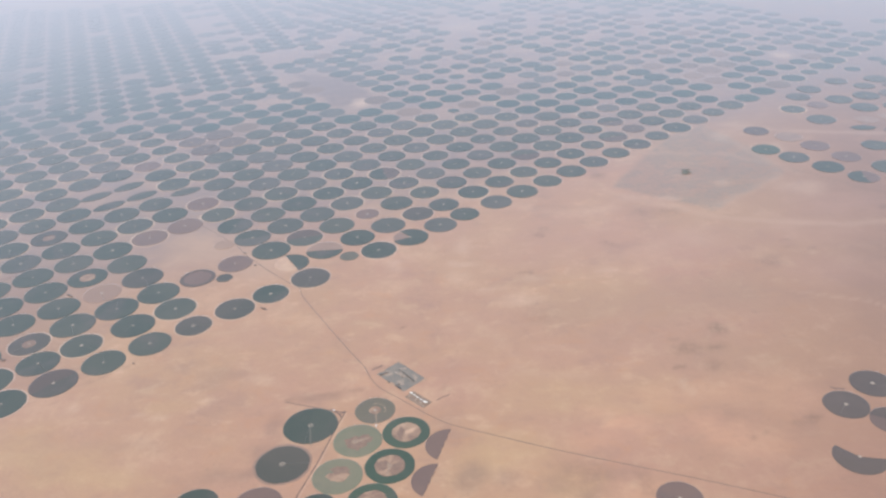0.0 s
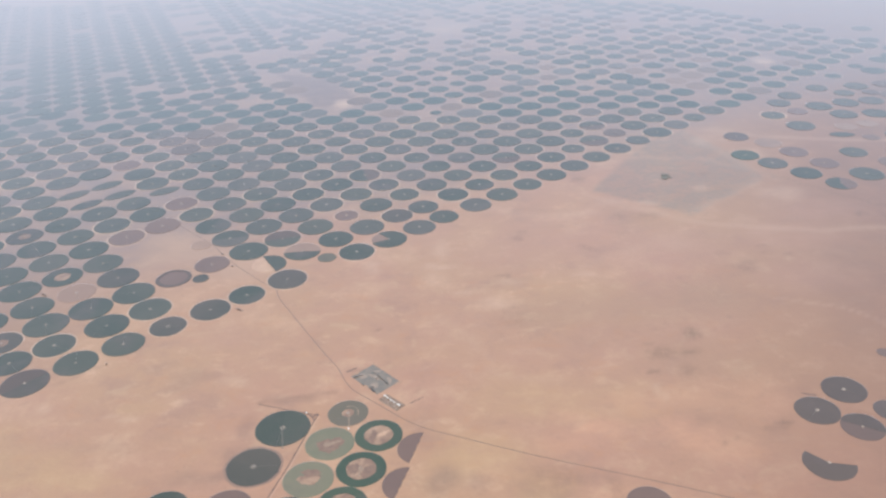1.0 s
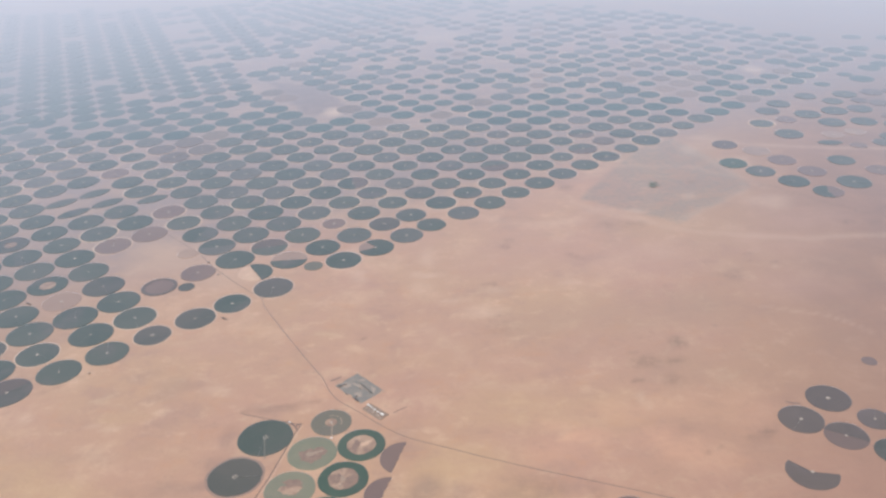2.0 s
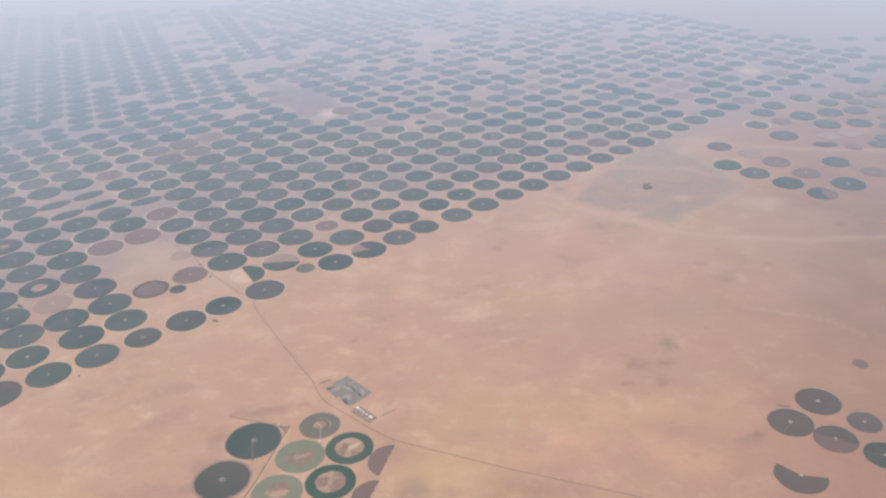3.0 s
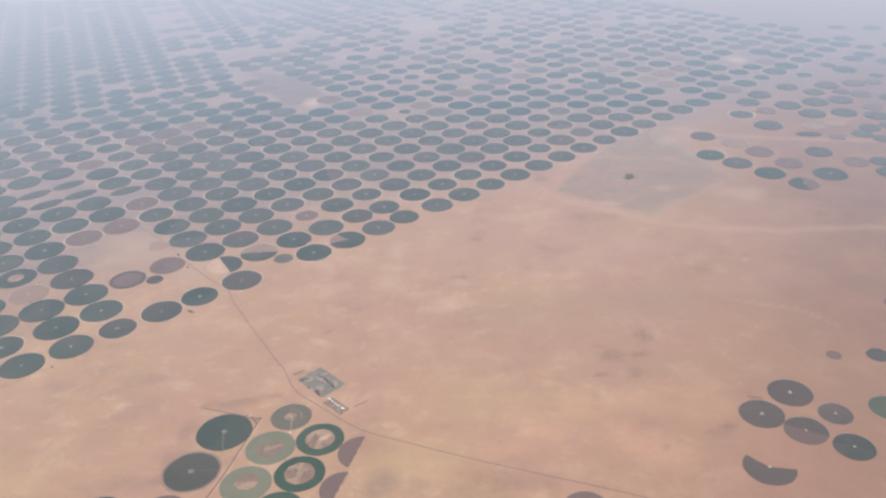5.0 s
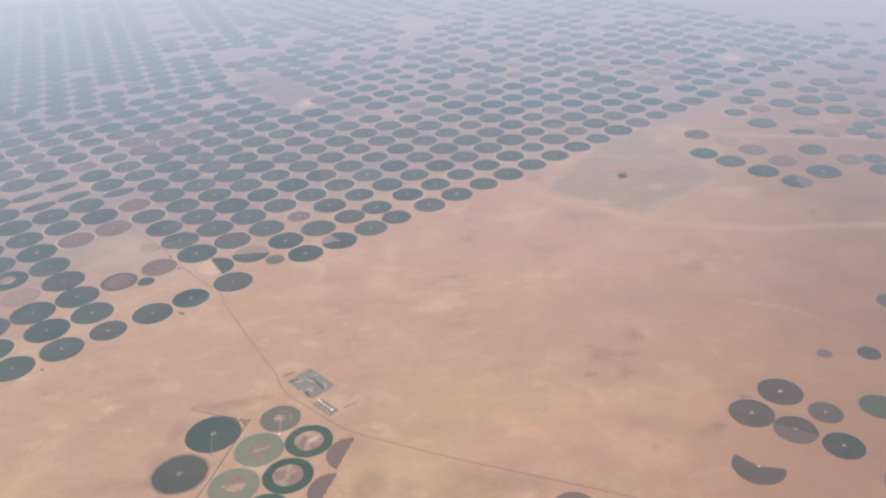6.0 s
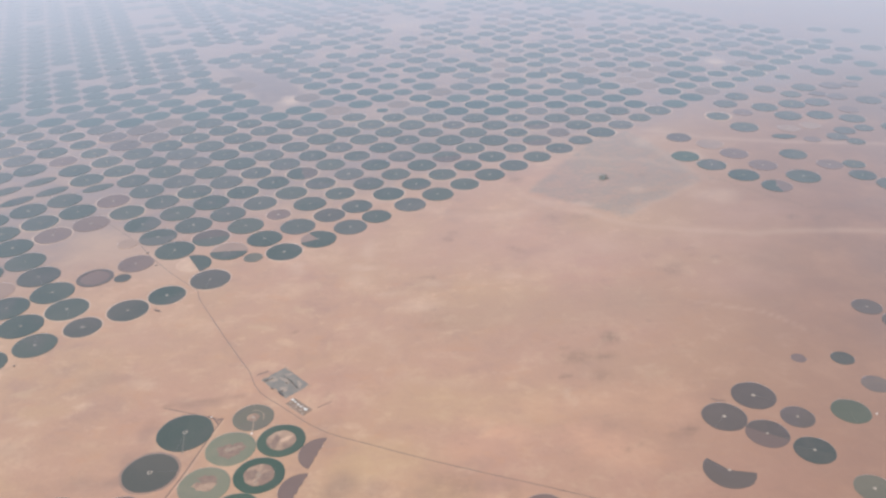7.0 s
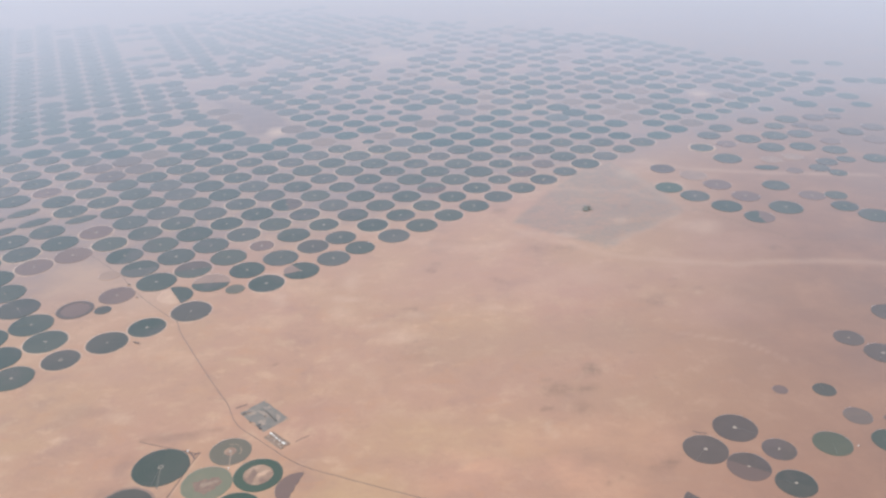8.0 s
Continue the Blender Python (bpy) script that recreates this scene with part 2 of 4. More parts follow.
TRODDEN = plain_material("trodden brown ground", (0.235, 0.165, 0.125), (0.33, 0.235, 0.17), 0.35)
WALL = plain_material("dun plaster", (0.38, 0.29, 0.22), (0.30, 0.22, 0.17), 0.5)
LEAF = plain_material("dusty leaves", (0.18, 0.19, 0.155), (0.22, 0.22, 0.18), 0.8)
BARK = plain_material("grey bark", (0.13, 0.10, 0.08), (0.08, 0.06, 0.05), 2.0)


# ---- building blocks ----
def mesh_of(bm, material, name):
    me = bpy.data.meshes.new(name)
    bm.normal_update()
    bm.to_mesh(me)
    bm.free()
    me.materials.append(material)
    return me


def part(name, bm, material, parent, label=""):
    ob = new(name, mesh_of(bm, material, name) if isinstance(bm, bmesh.types.BMesh) else bm)
    ob.parent = parent
    return tagged(ob, label)


def thing(name, x, y, z=0.0, turn=0.0):
    ob = new(name)
    ob.empty_display_size = 2.0
    ob.matrix_world = pose(x, y, z, 0, 0, turn)
    return ob


def sector(bm, r0, r1, a0, a1, z0, z1, steps=56, rough=0.008, seed=0, cut=0.0):
    """A raised slice of a ring between two radii and two angles (degrees); a full disc or ring when it spans 360."""
    rng = random.Random(seed)
    ph = [rng.uniform(0, 6.28) for _ in range(4)]
    full = abs(a1 - a0) >= 359.9
    count = max(4, int(steps * abs(a1 - a0) / 360)) + (0 if full else 1)
    outer, inner = [], []
    for k in range(count):
        a = radians(a0 + (a1 - a0) * k / (count if full else count - 1))
        wave = 1 + rough * (math.sin(5 * a + ph[0]) + 0.6 * math.sin(11 * a + ph[1]) + 0.5 * math.sin(23 * a + ph[2]))
        outer.append((math.cos(a) * r1 * wave, math.sin(a) * r1 * wave))
        wave = 1 + 3 * rough * (math.sin(4 * a + ph[3]) + 0.7 * math.sin(9 * a + ph[0]))
        inner.append((math.cos(a) * r0 * wave, math.sin(a) * r0 * wave))
    lift = 0.968
    low = [bm.verts.new((x, y, z0)) for x, y in outer]
    top = [bm.verts.new((x * lift, y * lift, z1)) for x, y in outer]
    pairs = list(range(count)) if full else list(range(count - 1))
    for k in pairs:
        m = (k + 1) % count
        bm.faces.new((low[k], low[m], top[m], top[k]))
    if r0 > 0:
        ilow = [bm.verts.new((x, y, z0)) for x, y in inner]
        itop = [bm.verts.new((x, y, z1)) for x, y in inner]
        for k in pairs:
            m = (k + 1) % count
            bm.faces.new((top[k], top[m], itop[m], itop[k]))
            bm.faces.new((ilow[m], ilow[k], itop[k], itop[m]))
        ends = () if full else ((low[0], top[0], itop[0], ilow[0]), (ilow[-1], itop[-1], top[-1], low[-1]))
    else:
        mid, foot = bm.verts.new((0, 0, z1)), bm.verts.new((0, 0, z0))
        for k in pairs:
            m = (k + 1) % count
            bm.faces.new((top[k], top[m], mid))
        ends = () if full else ((low[0], top[0], mid, foot), (foot, mid, top[-1], low[-1]))
    for loop in ends:
        bm.faces.new(loop)
    return bm


def segment(bm, side, z0, z1, steps=40):
    """The part of a unit disc past a chord at x = side, as a raised slab."""
    a, rng = math.acos(side), random.Random(9)
    ring = [(math.cos(-a + 2 * a * k / steps), math.sin(-a + 2 * a * k / steps)) for k in range(steps + 1)]
    ring += [(side + rng.uniform(-0.035, 0.035), math.sin(a) * (1 - k / 6)) for k in range(1, 12)]
    low = [bm.verts.new((x, y, z0)) for x, y in ring]
    top = [bm.verts.new((x * 0.99, y * 0.99, z1)) for x, y in ring]
    for k in range(len(ring)):
        m = (k + 1) % len(ring)
        bm.faces.new((low[k], low[m], top[m], top[k]))
    bm.faces.new(top)
    return bm


def band(bm, half, z0, z1, steps=18):
    """A tapered sliver of a unit disc, as a raised slab along x."""
    n = 2 * steps
    ring = [(math.cos(math.pi * k / steps), half * math.sin(math.pi * k / steps) * abs(math.sin(math.pi * k / steps)) ** 0.3) for k in range(n)]
    low = [bm.verts.new((x, y, z0)) for x, y in ring]
    top = [bm.verts.new((x * 0.99, y * 0.99, z1)) for x, y in ring]
    for k in range(len(ring)):
        m = (k + 1) % len(ring)
        bm.faces.new((low[k], low[m], top[m], top[k]))
    bm.faces.new(top)
    return bm


def box(bm, x, y, z, sx, sy, sz, turn=0.0, ridge=0.0):
    """A block on z; with a ridge, a gabled roof along its length."""
    m = pose(x, y, z, 0, 0, turn)
    c = [(-1, -1), (1, -1), (1, 1), (-1, 1)]
    low = [bm.verts.new(m @ Vector((a * sx / 2, b * sy / 2, 0))) for a, b in c]
    top = [bm.verts.new(m @ Vector((a * sx / 2, b * sy / 2, sz))) for a, b in c]
    bm.faces.new(low[::-1])
    for k in range(4):
        bm.faces.new((low[k], low[(k + 1) % 4], top[(k + 1) % 4], top[k]))
    if ridge:
        e, f = (bm.verts.new(m @ Vector((s * sx / 2, 0, sz + ridge))) for s in (-1, 1))
        bm.faces.new((top[0], top[1], f, e))
        bm.faces.new((top[2], top[3], e, f))
        bm.faces.new((top[1], top[2], f))
        bm.faces.new((top[3], top[0], e))
    else:
        bm.faces.new(top)
    return bm


def smooth_line(points, per=10):
    """A smooth run of places through a few given ones."""
    pts = [Vector((*p, 0)) if len(p) == 2 else Vector(p) for p in points]
    pts = [2 * pts[0] - pts[1]] + pts + [2 * pts[-1] - pts[-2]]
    run = []
    for k in range(1, len(pts) - 2):
        a, b, c, e = pts[k - 1:k + 3]
        for s in range(per):
            t = s / per
            run.append(0.5 * (2 * b + (c - a) * t + (2 * a - 5 * b + 4 * c - e) * t * t + (3 * b - a - 3 * c + e) * t ** 3))
    return run + [pts[-2]]


def ribbon(bm, points, width, z0, z1, seed=1, rough=0.12, curved=True):
    """A raised band along a line, with uneven edges."""
    rng = random.Random(seed)
    run = smooth_line(points) if curved else [Vector(a).lerp(Vector(b), k / 8).to_3d() for a, b in zip(points, points[1:]) for k in range(8)] + [Vector(points[-1]).to_3d()]
    last = None
    for k, p in enumerate(run):
        way = (run[min(k + 1, len(run) - 1)] - run[max(k - 1, 0)]).normalized()
        side = Vector((-way.y, way.x, 0))
        w = [width / 2 * (1 + rng.uniform(-rough, rough)) for _ in range(2)]
        a, b = p + side * w[0], p - side * w[1]
        now = [bm.verts.new((a.x, a.y, z0)), bm.verts.new((a.x, a.y, z1)), bm.verts.new((b.x, b.y, z1)), bm.verts.new((b.x, b.y, z0))]
        if last:
            for m in range(3):
                bm.faces.new((last[m], now[m], now[m + 1], last[m + 1]))
        last = now
    return bm


# ---- ground ----
# soils by colour; each spot: x, y, half width, half depth, strength
PEACH_SOIL = [
    (150, 704, 14, 7, 0.70), (172, 711, 24, 15, 0.40), (238, 709, 29, 13, 0.40), (152, 611, 37, 15, 0.40), (280, 675, 39, 25, 0.35), (126, 685, 34, 15, 0.30),
    (134, 731, 24, 11, 0.30), (212, 754, 43, 20, 0.25), (345, 744, 30, 48, 0.25), (282, 759, 37, 30, 0.25), (250, 690, 30, 12, 0.40),
]
YELLOW_SOIL = [
    (32, 675, 52, 34, 0.55), (77, 775, 57, 52, 0.40), (-9, 652, 34, 33, 0.40), (-442, 680, 68, 39, 0.55), (-496, 719, 39, 38, 0.50), (-378, 651, 54, 25, 0.50),
    (171, 753, 92, 38, 0.35), (89, 622, 33, 19, 0.40), (-356, 777, 27, 8, 0.35), (-169, 849, 42, 35, 0.20),
]
BARE_SOIL = [(-395, 1172, 62, 48, 0.85), (-430, 1205, 40, 30, 0.6), (-330, 1130, 60, 40, 0.5), (-300, 1090, 60, 36, 0.5)]
# greyish western soil, painted darker still to imitate lens vignette
WEST_SOIL_DIMMED = [(-1150, 2150, 420, 420, 0.7), (-900, 1800, 220, 200, 0.35)]
OLIVE_SOIL = [(251, 948, 117, 55, 0.45), (125, 936, 58, 40, 0.35), (350, 962, 51, 42, 0.35), (175, 869, 62, 24, 0.25), (278, 835, 59, 46, 0.30)]
PINK_SOIL = [
    (112, 1105, 99, 69, 0.40), (319, 1106, 114, 60, 0.45), (515, 1125, 90, 53, 0.40), (-24, 1170, 44, 57, 0.30), (492, 1010, 68, 45, 0.40), (581, 1209, 78, 36, 0.40),
    (154, 1180, 69, 48, 0.30), (-278, 908, 60, 26, 0.30), (21, 916, 64, 51, 0.25),
]
# grey soil; its far-eastern spots also paint in the vignette's darkening
GREY_AND_DIMMED_SOIL = [
    (-297, 831, 29, 14, 0.35), (-316, 810, 17, 11, 0.25), (-221, 732, 9, 17, 0.40), (-227, 696, 10, 13, 0.35), (-266, 656, 27, 13, 0.35), (-235, 663, 12, 10, 0.40),
    (-351, 853, 22, 12, 0.20), (-368, 710, 38, 13, 0.18), (520, 972, 40, 50, 0.18), (566, 1045, 40, 45, 0.25), (500, 880, 24, 38, 0.12),
    (903, 1414, 49, 64, 0.50), (823, 1209, 35, 50, 0.45), (776, 1224, 35, 24, 0.40), (714, 1036, 31, 46, 0.35), (637, 874, 34, 48, 0.35), (1040, 1647, 110, 120, 0.70), (1080, 1837, 130, 140, 0.65), (1160, 1700, 120, 190, 0.50), (950, 1755, 55, 60, 0.70), (985, 1670, 75, 60, 0.55), (1060, 1760, 80, 90, 0.45), (985, 1490, 80, 100, 0.30), (-690, 1103, 10, 7, 0.6), (-620, 985, 130, 130, 0.40), (-560, 860, 70, 60, 0.25),
]
FALLOW_SOIL = [(-7, 642, 20, 19, 0.50), (107, 612, 14, 9, 0.40), (75, 622, 16, 11, 0.25), (32, 634, 13, 14, 0.30), (-490, 1635, 62, 56, 0.95), (-180, 780, 34, 7, 0.30)]
STONES = [
    (305, 878, 14, 11, 0.60), (253, 841, 16, 9, 0.50), (290, 847, 15, 8, 0.50), (241, 862, 8, 6, 0.35), (240, 806, 5, 5, 0.60), (280, 811, 14, 13, 0.35), (354, 701, 9, 9, 0.60),
    (339, 692, 7, 5, 0.40), (300, 687, 6, 4, 0.40), (279, 684, 3, 2, 0.40), (467, 1097, 7, 5, 0.50), (458, 1076, 4, 5, 0.60), (491, 1070, 8, 5, 0.40), (425, 1049, 12, 9, 0.35),
    (395, 1086, 10, 7, 0.30), (645, 1190, 7, 6, 0.70), (683, 1181, 9, 6, 0.40), (563, 1339, 4, 7, 0.60),
]
STONES_WEST = [
    (88, 1040, 7, 8, 0.40), (-94, 912, 4, 5, 0.50), (108, 1155, 7, 7, 0.50), (120, 1169, 6, 6, 0.50), (204, 1118, 12, 7, 0.40), (81, 1041, 10, 6, 0.35), (14, 660, 3, 2, 0.50), (33, 620, 3, 2, 0.60),
    (421, 1034, 14, 9, 0.35), (106, 640, 31, 20, 0.25), (164, 621, 8, 20, 0.30), (87, 932, 26, 24, 0.18), (281, 1217, 12, 10, 0.40), (322, 1213, 22, 14, 0.30), (237, 1368, 13, 12, 0.50), (452, 1368, 12, 10, 0.45),
]
PALE_SAND = [
    (-120, 1152, 17, 22, 0.30), (-365, 760, 20, 6, 0.50), (-312, 782, 11, 6, 0.50), (-250, 816, 15, 8, 0.40), (-465, 785, 7, 9, 0.40), (87, 1022, 19, 8, 0.50), (31, 1001, 23, 7, 0.40),
    (-105, 1082, 13, 14, 0.40), (-12, 1072, 23, 8, 0.50), (67, 968, 30, 14, 0.30), (194, 1032, 14, 8, 0.40),
]
PALE_SAND_NORTH = [
    (-8, 1126, 15, 25, 0.35), (-17, 1037, 17, 22, 0.30), (342, 1116, 25, 17, 0.20), (485, 1060, 6, 6, 0.30), (491, 1516, 21, 26, 0.35), (551, 1448, 28, 21, 0.40), (433, 1309, 13, 11, 0.30),
    (552, 1276, 36, 26, 0.35), (277, 1267, 27, 13, 0.35), (331, 1262, 18, 8, 0.40), (-222, 1838, 22, 28, 0.85), (782, 2026, 26, 30, 0.70), (20, 2500, 70, 70, 0.35),
]
# old tracks: their run, half width and strength; dark ones are negative
OLD_TRACKS = [
    ([(234, 1306), (284, 1256), (330, 1232), (373, 1195), (412, 1172), (485, 1153), (566, 1138), (627, 1141), (704, 1139), (790, 1122), (950, 1085)], 11, 0.23),
    ([(402, 1225), (450, 1258), (532, 1323), (536, 1356)], 10, 0.15),
    ([(346, 1454), (387, 1445), (470, 1436), (502, 1402), (540, 1375)], 11, 0.17),
    ([(187, 1045), (221, 1074), (300, 1119), (365, 1152)], 14, 0.10),
    ([(84, 1264), (120, 1235), (175, 1222), (240, 1235)], 15, 0.19),
    ([(-15, 947), (29, 892), (50, 843), (53, 815), (68, 806), (128, 797)], 8, 0.12),
    ([(504, 1584), (555, 1562), (611, 1530), (729, 1500), (939, 1466)], 11, 0.28),
    ([(498, 1509), (516, 1451), (536, 1391), (564, 1332)], 12, 0.19),
    ([(425, 958), (445, 952), (466, 937), (501, 925), (524, 910), (543, 885)], 4, 0.20),
    ([(233, 780), (241, 756)], 5, 0.22), ([(-468, 828), (-421, 864)], 5, -0.25),
    ([(544, 1365), (590, 1322), (638, 1268), (684, 1221), (749, 1205)], 5, -0.40),
    ([(-214, 776), (-172, 783), (-127, 793)], 4, -0.35),
]
PLOT = [(252, 1318), (320, 1425), (395, 1530), (470, 1580), (530, 1460), (546, 1336), (391, 1208), (335, 1250)]
SOILS = [
    (BARE_SOIL, (0.470, 0.305, 0.210)), (WEST_SOIL_DIMMED, (0.165, 0.140, 0.132)), (OLIVE_SOIL, (0.375, 0.232, 0.150)), (PINK_SOIL, (0.455, 0.262, 0.190)), (YELLOW_SOIL, (0.500, 0.322, 0.172)), (PEACH_SOIL, (0.610, 0.335, 0.205)),
    (GREY_AND_DIMMED_SOIL, (0.225, 0.140, 0.108)), (FALLOW_SOIL, (0.215, 0.140, 0.108)),
]


def step(v, lo, hi):
    v = np.clip((v - lo) / (hi - lo), 0.0, 1.0)
    return v * v * (3 - 2 * v)


def plot_mask(x, y, corners, edge):
    """1 inside a plot whose corners run clockwise, fading over its edge."""
    inside = np.ones_like(x)
    for a, b in zip(corners, corners[1:] + corners[:1]):
        w = Vector((b[1] - a[1], -(b[0] - a[0]))).normalized()
        inside *= step((x - a[0]) * w.x + (y - a[1]) * w.y, -edge, edge)
    return inside


def ground_marks(x, y):
    """What soil lies where: a wash of other soil, at the far sides also darkened for vignette, and stones, pale sand
    and gravel.
    """
    shove = np.array([(noise.noise_vector((u * 0.03, v * 0.03, 0.5)) + 0.5 * noise.noise_vector((u * 0.08, v * 0.08, 3.5)))[:2] for u, v in zip(x, y)])
    x, y = x + 11 * shove[:, 0], y + 11 * shove[:, 1]
    spot = lambda a, b, rx, ry, k: k * step(np.hypot((x - a) / rx, (y - b) / ry), 1.6, 0.2)
    soil, mark = np.zeros((len(x), 4)), np.zeros((len(x), 4))
    soil[:, :3] = 0.45, 0.28, 0.17
    brown = 0.9 * plot_mask(x, y, [(-420, 2120), (-265, 2040), (-180, 1850), (-280, 1825)], 9.0)
    washes = [(spot(*row), tone) for rows, tone in SOILS for row in rows] + [(brown, (0.205, 0.146, 0.130))]
    for amount, tone in washes:
        whole = amount + soil[:, 3] * (1 - amount)
        soil[:, :3] += (np.array(tone) - soil[:, :3]) * (amount / np.maximum(whole, 1e-6))[:, None]
        soil[:, 3] = whole
    for row in STONES + STONES_WEST:
        mark[:, 0] = np.maximum(mark[:, 0], spot(*row))
    for row in PALE_SAND + PALE_SAND_NORTH:
        mark[:, 1] = np.maximum(mark[:, 1], spot(*row))
    x, y = x - 7 * shove[:, 0], y - 7 * shove[:, 1]
    for run, width, k in OLD_TRACKS:
        near = np.full(len(x), 1e9)
        for (ax, ay), (bx, by) in zip(run, run[1:]):
            dx, dy = bx - ax, by - ay
            along = np.clip(((x - ax) * dx + (y - ay) * dy) / (dx * dx + dy * dy), 0.0, 1.0)
            near = np.minimum(near, np.hypot(x - ax - along * dx, y - ay - along * dy))
        channel = 1 if k > 0 else 0
        mark[:, channel] = np.maximum(mark[:, channel], abs(k) * step(near, width * 1.3, 0.0))
    mark[:, 2] = plot_mask(x, y, PLOT, 7.0)
    mark[:, 3] = 1.0
    return soil, mark


def ground_sheet():
    """One sheet out to the horizon, finer under the view."""
    xs = [-60000, -20000, -9000, -5000, -3600] + [-2800 + 100 * k for k in range(20)] + [-780 + 7 * k for k in range(264)] + [1120 + 100 * k for k in range(20)] + [4000, 5000, 9000, 20000, 60000]
    ys = [-60000, -20000, -6000, -1000, 200, 400, 500] + [560 + 7 * k for k in range(146)] + [1600 + 22 * k for k in range(45)] + [2640 + 120 * k for k in range(16)] + [5000, 6000, 9000, 20000, 60000]
    gx, gy = np.meshgrid(np.array(xs, float), np.array(ys, float))
    x, y, wide = gx.ravel(), gy.ravel(), len(xs)
    faces = [(r * wide + c, r * wide + c + 1, (r + 1) * wide + c + 1, (r + 1) * wide + c) for r in range(len(ys) - 1) for c in range(wide - 1)]
    me = bpy.data.meshes.new("ground")
    me.from_pydata(list(zip(x.tolist(), y.tolist(), [0.0] * len(x))), [], faces)
    for name, values in zip(("soil", "mark"), ground_marks(x, y)):
        layer = me.attributes.new(name, "FLOAT_COLOR", "POINT")
        layer.data.foreach_set("color", values.astype(np.float32).ravel())
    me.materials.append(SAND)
    return tagged(new("ground", me), "pinkish tan desert sand plain with faint stains", "ground", kind="structure")


ground_sheet()


# ---- circular fields ----
KINDS = {
    "dark": "dark green circular irrigated crop field on sand",
    "mid": "grey green circular crop field, partly dry",
    "light": "light green circular field with bare brown middle",
    "brown": "brown circular stubble field on sand",
    "fallow": "pale mauve fallow circular field",
    "dull": "dull grey-brown circular crop field with a white pivot pad",
    "green": "evenly fresh green circular crop field",
    "faint": "faint trace of an abandoned circular field in sand",
    "stale": "dull grey tan circular field of old stubble",
    "dimring": "dim brownish circular field with a reddish bare middle",
    "dim": "dim brownish green circular field with a pale pivot pad",
    "olive": "dull olive green circular field on bare sand",
    "rimmed": "pale bare circular field with a brown rim",
    "ring": "dark green ring of crop round a bare sandy middle",
    "smallring": "dark green circular field with a small bare middle",
    "dryring": "brown circular field with a pale bare middle",
    "dullsplit": "circular field, half dull green and half brown",
    "dimsplit": "circular field of old stubble with a darker brownish green half",
    "split": "circular field, half dark green and half dry stubble",
    "palesplit": "circular field, half dark green and half pale stubble",
    "greensplit": "circular field, half dark green and half grey green",
    "duskysplit": "circular field, part dark green and part tan stubble",
    "lush": "lush teal green circular crop field on sand",
    "cut": "dark green circular field with a bare wedge cut out",
    "half": "dark green half of a circular field beside bare sand",
    "lens": "brown lens-shaped remnant of a circular field",
    "bowl": "brown lower part of a circular field round its pivot",
    "strip": "narrow green sliver of a circular field",
}
THICK = 0.35
SHAPES = {}
TAKEN = []


def shape(key, make, material):
    if key not in SHAPES:
        SHAPES[key] = mesh_of(make(bmesh.new()), material, key[0])
    return SHAPES[key]


def pivot_pad(bm):
    sector(bm, 0, 1.7, 0, 360, 0, 0.45, 14, 0.12, 3)
    return bm


def pivot_ring(bm):
    sector(bm, 1.8, 2.8, 0, 360, 0, 0.42, 24, 0.03, 5)
    return bm


def pivot_hut(bm):
    box(bm, 0.3, 0.2, 0.45, 0.7, 0.6, 0.5, 20, 0.15)
    return bm


def pivot_arm(bm, length=0.96):
    """A long truss on wheeled towers, one unit of length from pivot to end."""
    n = 7
    box(bm, length / 2, 0, 0.75, length, 0.0045, 0.08)
    for k in range(1, n + 1):
        x = length * k / n
        for s in (-1, 1):
            box(bm, x, 0.006 * s, THICK, 0.004, 0.004, 0.42)
        box(bm, x, 0, THICK, 0.006, 0.022, 0.1)
    return bm


